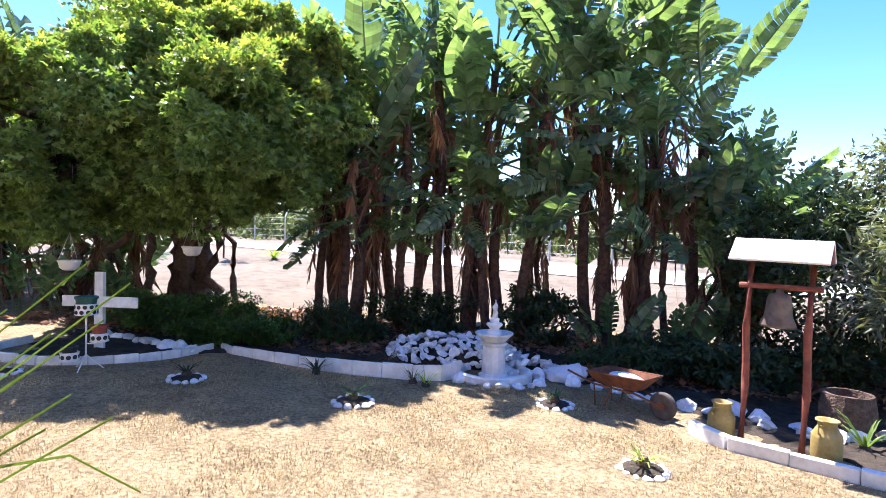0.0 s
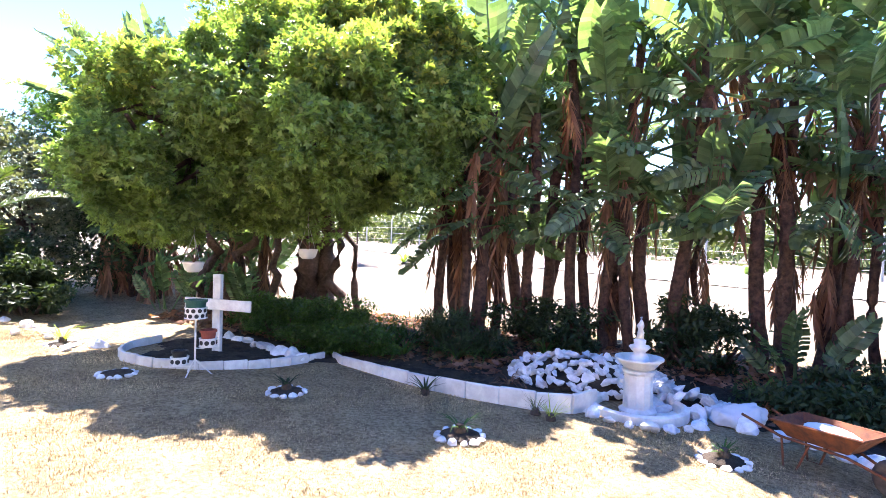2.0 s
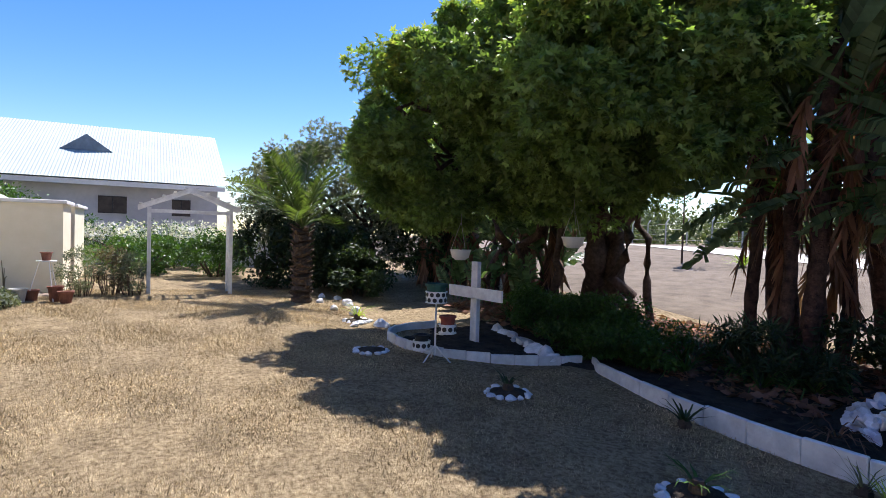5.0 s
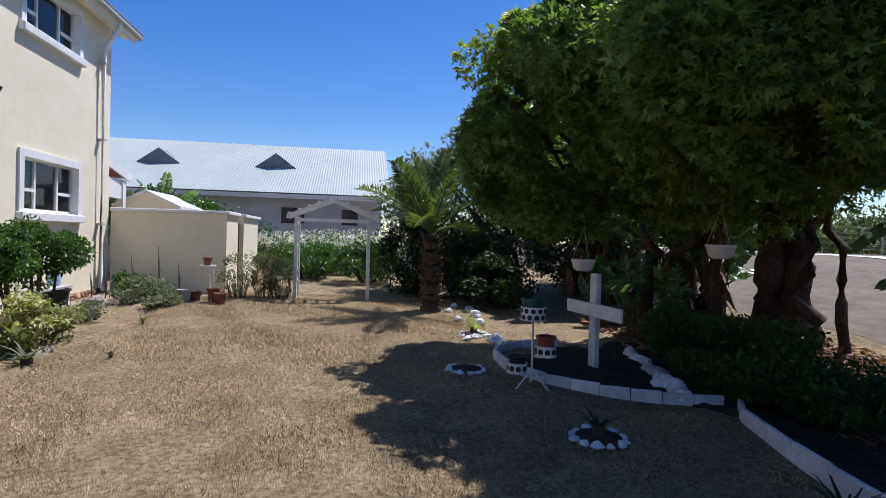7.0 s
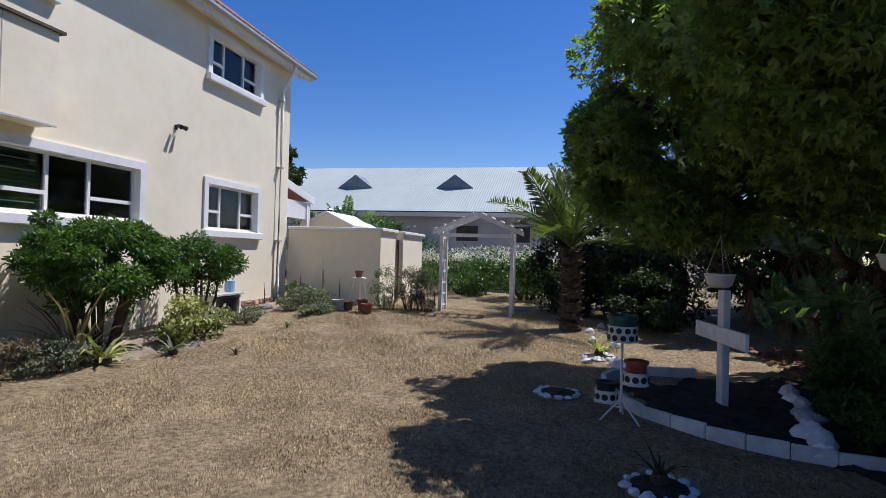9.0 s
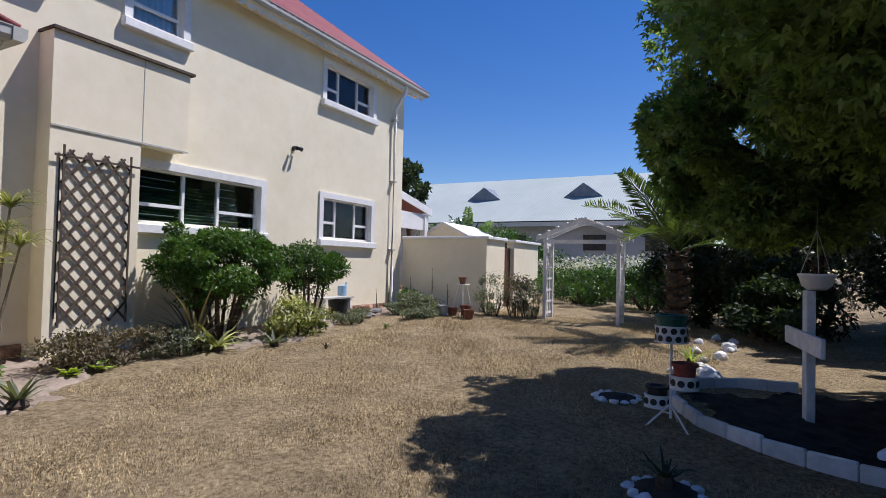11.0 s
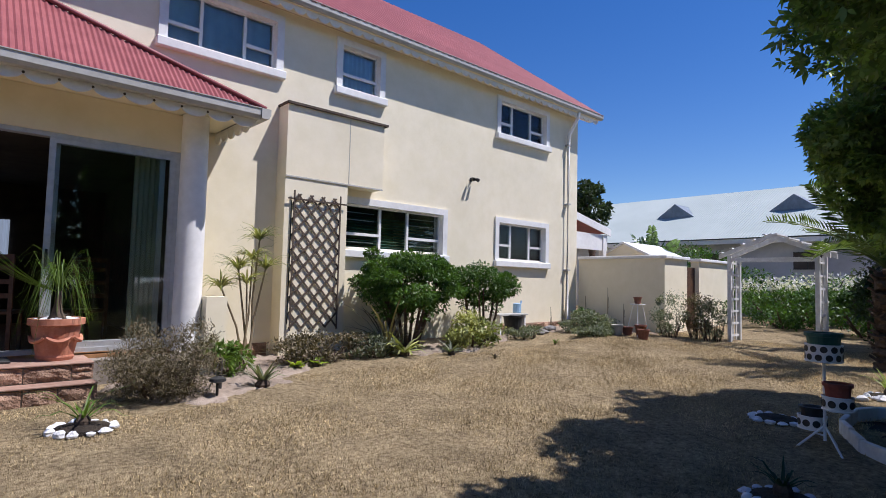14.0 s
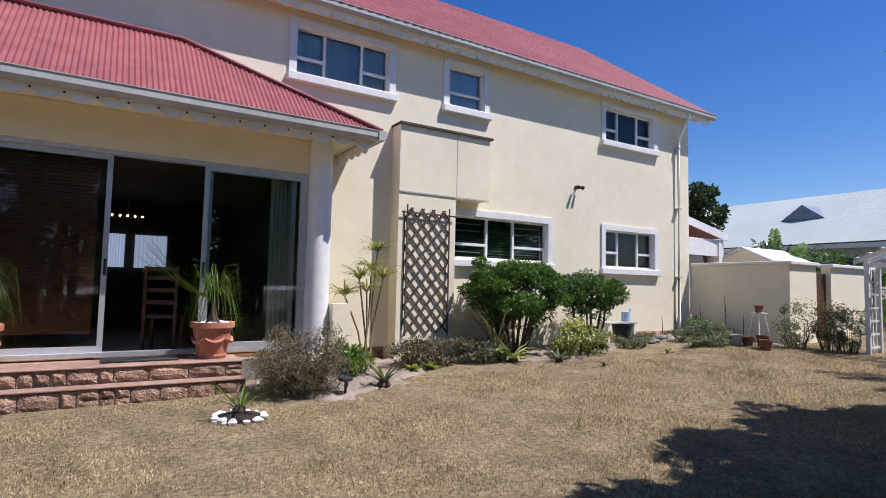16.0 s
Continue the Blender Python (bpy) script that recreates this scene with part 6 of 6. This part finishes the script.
# potted ponytail palms on the stoep
def ponytail(x, y, seed, long_leaves=()):
    z = 0.147
    p_ = thing("terracotta_planter", pose(x, y, z), "large terracotta planter with a moulded garland", "planter", "planters on the stoep")
    p_.matrix_basis = pose(x, y, z) @ Matrix.Diagonal((1.1, 1.1, 1.06, 1))
    part("pot", lathe([(0.15, 0), (0.16, 0.03), (0.155, 0.05), (0.20, 0.30), (0.205, 0.34), (0.235, 0.35), (0.235, 0.41), (0.20, 0.41), (0.19, 0.36), (0.02, 0.35)], 28), M_TERRA, p_, smooth=False)
    gl_ = bmesh.new()
    for q in range(3):
        a0 = math.pi / 2 + (q - 1) * 1.1
        tube(gl_, [(0.205 * math.cos(a0 + s), 0.205 * math.sin(a0 + s), 0.25 - 0.06 * math.cos(s * 2.6)) for s in np.linspace(-0.5, 0.5, 8)], [0.014 + 0.01 * math.sin(3.1 * k / 7) for k in range(8)], 6)
    part("garland", gl_, M_TERRA, p_)
    for i in range(40):
        a, d = 6.28 * rr.random(), 0.19 * rr.random() ** 0.5
        part("pebble", ROCKS[i % 8], M_ROCK, p_, m=pose(d * math.cos(a), d * math.sin(a), 0.385 + 0.01 * rr.random(), 0, 0, 360 * rr.random()) @ Matrix.Scale(0.026 + 0.012 * rr.random(), 4))
    t_ = thing("ponytail_palm", pose(x, y, z + 0.38), "ponytail palm with long drooping green leaves", "plant", "ponytail palms on the stoep")
    part("bulb", lathe([(0.09, 0), (0.085, 0.05), (0.05, 0.12), (0.03, 0.22), (0.025, 0.34)], 14), M_PALMBARK, t_, smooth=True)
    part("leaves", strap_mesh(95, 0.72, 0.006, 1.55, 1.75, seed, M_PALM, spread=0.72), M_PALM, t_, m=pose(0, 0, 0.32))
    if long_leaves:
        bm = bmesh.new()
        for dx, dy, up, reach in long_leaves:
            d = Vector((dx, dy, 0)).normalized()
            s_ = Vector((-d.y, d.x, 0))
            prev = None
            for k in range(12):
                q = k / 11
                p = d * reach * q + Vector((0, 0, up * (0.5 * q + 0.5 * q ** 2.4) - (0.30 if reach > 1.14 else 0.03) * q ** 9))
                w = 0.0038 * (1 - q) ** 0.5 if k < 11 else 0.0006
                cur = [bm.verts.new(p - s_ * w), bm.verts.new(p + Vector((0, 0, -0.004))), bm.verts.new(p + s_ * w)]
                if prev:
                    bm.faces.new((prev[0], prev[1], cur[1], cur[0])), bm.faces.new((prev[1], prev[2], cur[2], cur[1]))
                prev = cur
        part("long_leaf", bm, M_PALM, t_, m=pose(0, 0, 0.33))


ponytail(-1.58, 0.05, 21, [(1.0, 0.74 + 0.022 * k, 0.46 + 0.035 * ((k * 5) % 9), 0.96 + 0.02 * ((k * 4) % 11)) for k in range(11)])
ponytail(0.72, 0.0, 22)
tagged(part("door_mat", bx(-1.2, -0.42, -0.17, 0.18, 0.147, 0.172, bevel=0.006), M_BLACK), "dark door mat on the stoep edge", "mat")


# room behind the doors
def chair(x, y, rz):
    c = thing("dining_chair", pose(x, y, 0.14, 0, 0, rz), "tall-backed brown wooden dining chair", "chair", "dining chairs")
    for sx in (-0.19, 0.19):
        part("leg", bx(sx - 0.02, sx + 0.02, 0.17, 0.21, 0, 0.44), M_DARKWOOD, c)
        part("leg", bx(sx - 0.02, sx + 0.02, -0.21, -0.17, 0, 1.12), M_DARKWOOD, c)
    part("seat", bx(-0.22, 0.22, -0.2, 0.22, 0.44, 0.48, bevel=0.01), M_DARKWOOD, c)
    for z in (0.62, 0.78, 0.94, 1.06):
        part("back_slat", bx(-0.17, 0.17, -0.2, -0.18, z, z + 0.055), M_DARKWOOD, c)


chair(-1.12, -0.95, 160)
chair(-1.95, -0.95, 200)
# far curtains glow by themselves in place of daylight; the wall behind is solid
for x0_, x1_ in ((-0.75, -0.42), (-1.5, -0.92)):
    w_ = thing("far_window", pose(0, -5.29, 0), "", "")
    w_.parent = house
    cu = bmesh.new()
    prev = None
    for i in range(25):
        x = x0_ + (x1_ - x0_) * i / 24
        cur = (cu.verts.new((x, 0.02 * math.sin(i * 1.9), 1.32)), cu.verts.new((x, 0.02 * math.sin(i * 1.9), 1.98)))
        if prev:
            cu.faces.new((prev[0], cur[0], cur[1], prev[1]))
        prev = cur
    part("glow_curtain", cu, glow("daylight_glow", (0.42, 0.50, 0.62), 0.35), w_, m=pose(0, 0.03, 0))
chan = thing("chandelier", pose(-0.7, -3.2, 2.1), "small chandelier with a row of lit bulbs", "lamp")
rod = bmesh.new()
tube(rod, [(0, 0, 0.02), (0, 0, 0.54)], [0.012, 0.012], 6)
tube(rod, [(-0.25, 0, 0), (0.25, 0, 0)], [0.012, 0.012], 6)
part("frame", rod, M_BRONZE, chan)
M_BULB = glow("lit_bulb", (1.0, 0.75, 0.45), 6.0)
for i in range(5):
    bl = bmesh.new()
    bmesh.ops.create_icosphere(bl, subdivisions=2, radius=0.018)
    part("bulb", bl, M_BULB, chan, m=pose(-0.22 + 0.11 * i, 0, 0.04))

# small garden lamp, irrigation stake, stones and pots
gl2 = thing("solar_lamp", pose(-2.82, 1.36, gz(-2.82, 1.36)), "small dark solar garden lamp on a spike", "garden lamp")
part("spike", lathe([(0.015, -0.1), (0.015, 0.16)], 8), M_BLACK, gl2)
part("cap", lathe([(0.03, 0.15), (0.085, 0.17), (0.08, 0.20), (0.02, 0.22)], 16), M_BLACK, gl2)
ir = bmesh.new()
tube(ir, [(0, 0, -0.1), (0, 0, 0.34)], [0.022, 0.022], 8)
tube(ir, [(0.02, 0, 0.3), (0.08, 0.02, 0.12), (0.14, 0.05, 0.02), (0.3, 0.12, 0.015)], [0.008] * 4, 6)
tagged(part("irrigation_stake", ir, M_BLACK, m=pose(-2.98, 1.0, gz(-2.98, 1.0))), "black irrigation standpipe with a looped hose", "standpipe")
for x, y, s in ((-10.6, -0.3, 0.16), (-9.9, 0.0, 0.10), (-10.2, -0.15, 0.12)):
    tagged(part("grey_stone", GREYS[int(100 * s) % 3], None, m=pose(x, y, gz(x, y) + s * 0.3) @ Matrix.Scale(s, 4)), "flat grey stone in the planting bed", "rock")
br = thing("black_crate", pose(-9.45, -0.35, gz(-9.45, -0.35), 0, 0, 15), "black plastic tub standing by the wall", "tub")
part("tub", lathe([(0.15, 0), (0.2, 0.36), (0.22, 0.37), (0.22, 0.4), (0.19, 0.4), (0.14, 0.03)], 18), M_BLACK, br)
wc = bmesh.new()
tube(wc, [(0, 0, 0), (0, 0, 0.02), (0, 0, 0.19), (0, 0, 0.2)], [0.085, 0.09, 0.09, 0.03], 14)
tube(wc, [(0.08, 0, 0.05), (0.2, 0, 0.16), (0.26, 0, 0.24)], [0.018, 0.014, 0.024], 8)
tagged(part("watering_can", wc, M_BLUE, m=pose(-9.75, YW + 0.3, gz(-9.75, -0.5) + 0.42, 0, 0, 200)), "pale blue watering can hanging by the wall", "watering can")
tab = thing("low_bench", pose(-9.4, -0.42, gz(-9.4, -0.42)), "small white bench by the wall", "bench")
part("top", bx(-0.45, 0.45, -0.14, 0.14, 0.39, 0.42), M_GUTTER, tab)
for sx in (-0.38, 0.38):
    part("leg", bx(sx - 0.02, sx + 0.02, -0.12, 0.12, -0.02, 0.39), M_TRIM, tab)
ps = thing("plant_stand", pose(-11.5, 1.3, gz(-11.5, 1.3)), "white wire plant stand by the yard wall", "plant stand")
for a in (0.5, 2.6, 4.7):
    lg = bmesh.new()
    tube(lg, [(0.1 * math.cos(a), 0.1 * math.sin(a), 0.66), (0.27 * math.cos(a), 0.27 * math.sin(a), 0.0)], [0.009, 0.009], 6)
    part("leg", lg, M_TRIM, ps)
part("top_plate", lathe([(0.14, 0.655), (0.15, 0.66), (0.15, 0.675), (0.02, 0.675)], 18), M_TRIM, ps)
zt = gz(-11.5, 1.3)
tagged(part("small_pot", pot_mesh(0.06, 0.08, 0.14, M_OLDTERRA), None, m=pose(-11.5, 1.3, zt + 0.677)), "small dark terracotta pot on the wire stand", "pot")
for x, y, h in ((-11.35, 1.45, 0.26), (-11.15, 1.62, 0.2), (-11.45, 1.1, 0.18)):
    tagged(part("clay_pot", pot_mesh(0.08, 0.11, h, M_OLDTERRA), None, m=pose(x, y, gz(x, y))), "terracotta pot on the lawn edge", "pot", "pots by the yard wall")
tagged(part("pale_pot", pot_mesh(0.09, 0.12, 0.22, M_GUTTER), None, m=pose(-11.3, 0.95, gz(-11.3, 0.95))), "pale grey pot on the lawn edge", "pot")
wild_banana(-17.6, -1.45, 2, 1.75, 33, "short wild banana with fanned leaves behind the yard wall", 0.2)

# ---- lawn blades ----
n = 560000
bxs, bys = -13 + 17.5 * rng.random(n), 0.2 + 8.4 * rng.random(n)
near_ = (bys > 0.75) & ~((bxs < -5.3) & (bys > 6.2)) & ~((bxs < -1.3) & (bxs > -5.5) & (bys > 7.3)) & ~((bxs > -1.7) & (bys > 7.6)) & ~((bxs > 1.2) & (bys > 6.0)) & ~((bxs < -3.8) & (bys < 0.9)) & ~((bxs < -2) & (bxs > -3.9) & (bys < 1.6))
bxs, bys = bxs[near_], bys[near_]
pos = np.stack([bxs, bys, gz(bxs, bys) - 0.004], 1)
tm = turns(len(pos), np.array([[0, 0, 0.75]]), 0.8)
tagged(part("lawn_grass", soup("lawn_grass", [(-0.10, 0, 0), (0.10, 0, 0), (0, 1, 0.12)], [(0, 1, 2)], tm, pos, M_BLADE, 0.018 + 0.02 * rng.random(len(pos))), M_BLADE), "short dry straw-coloured grass blades", "grass", kind="stuff")
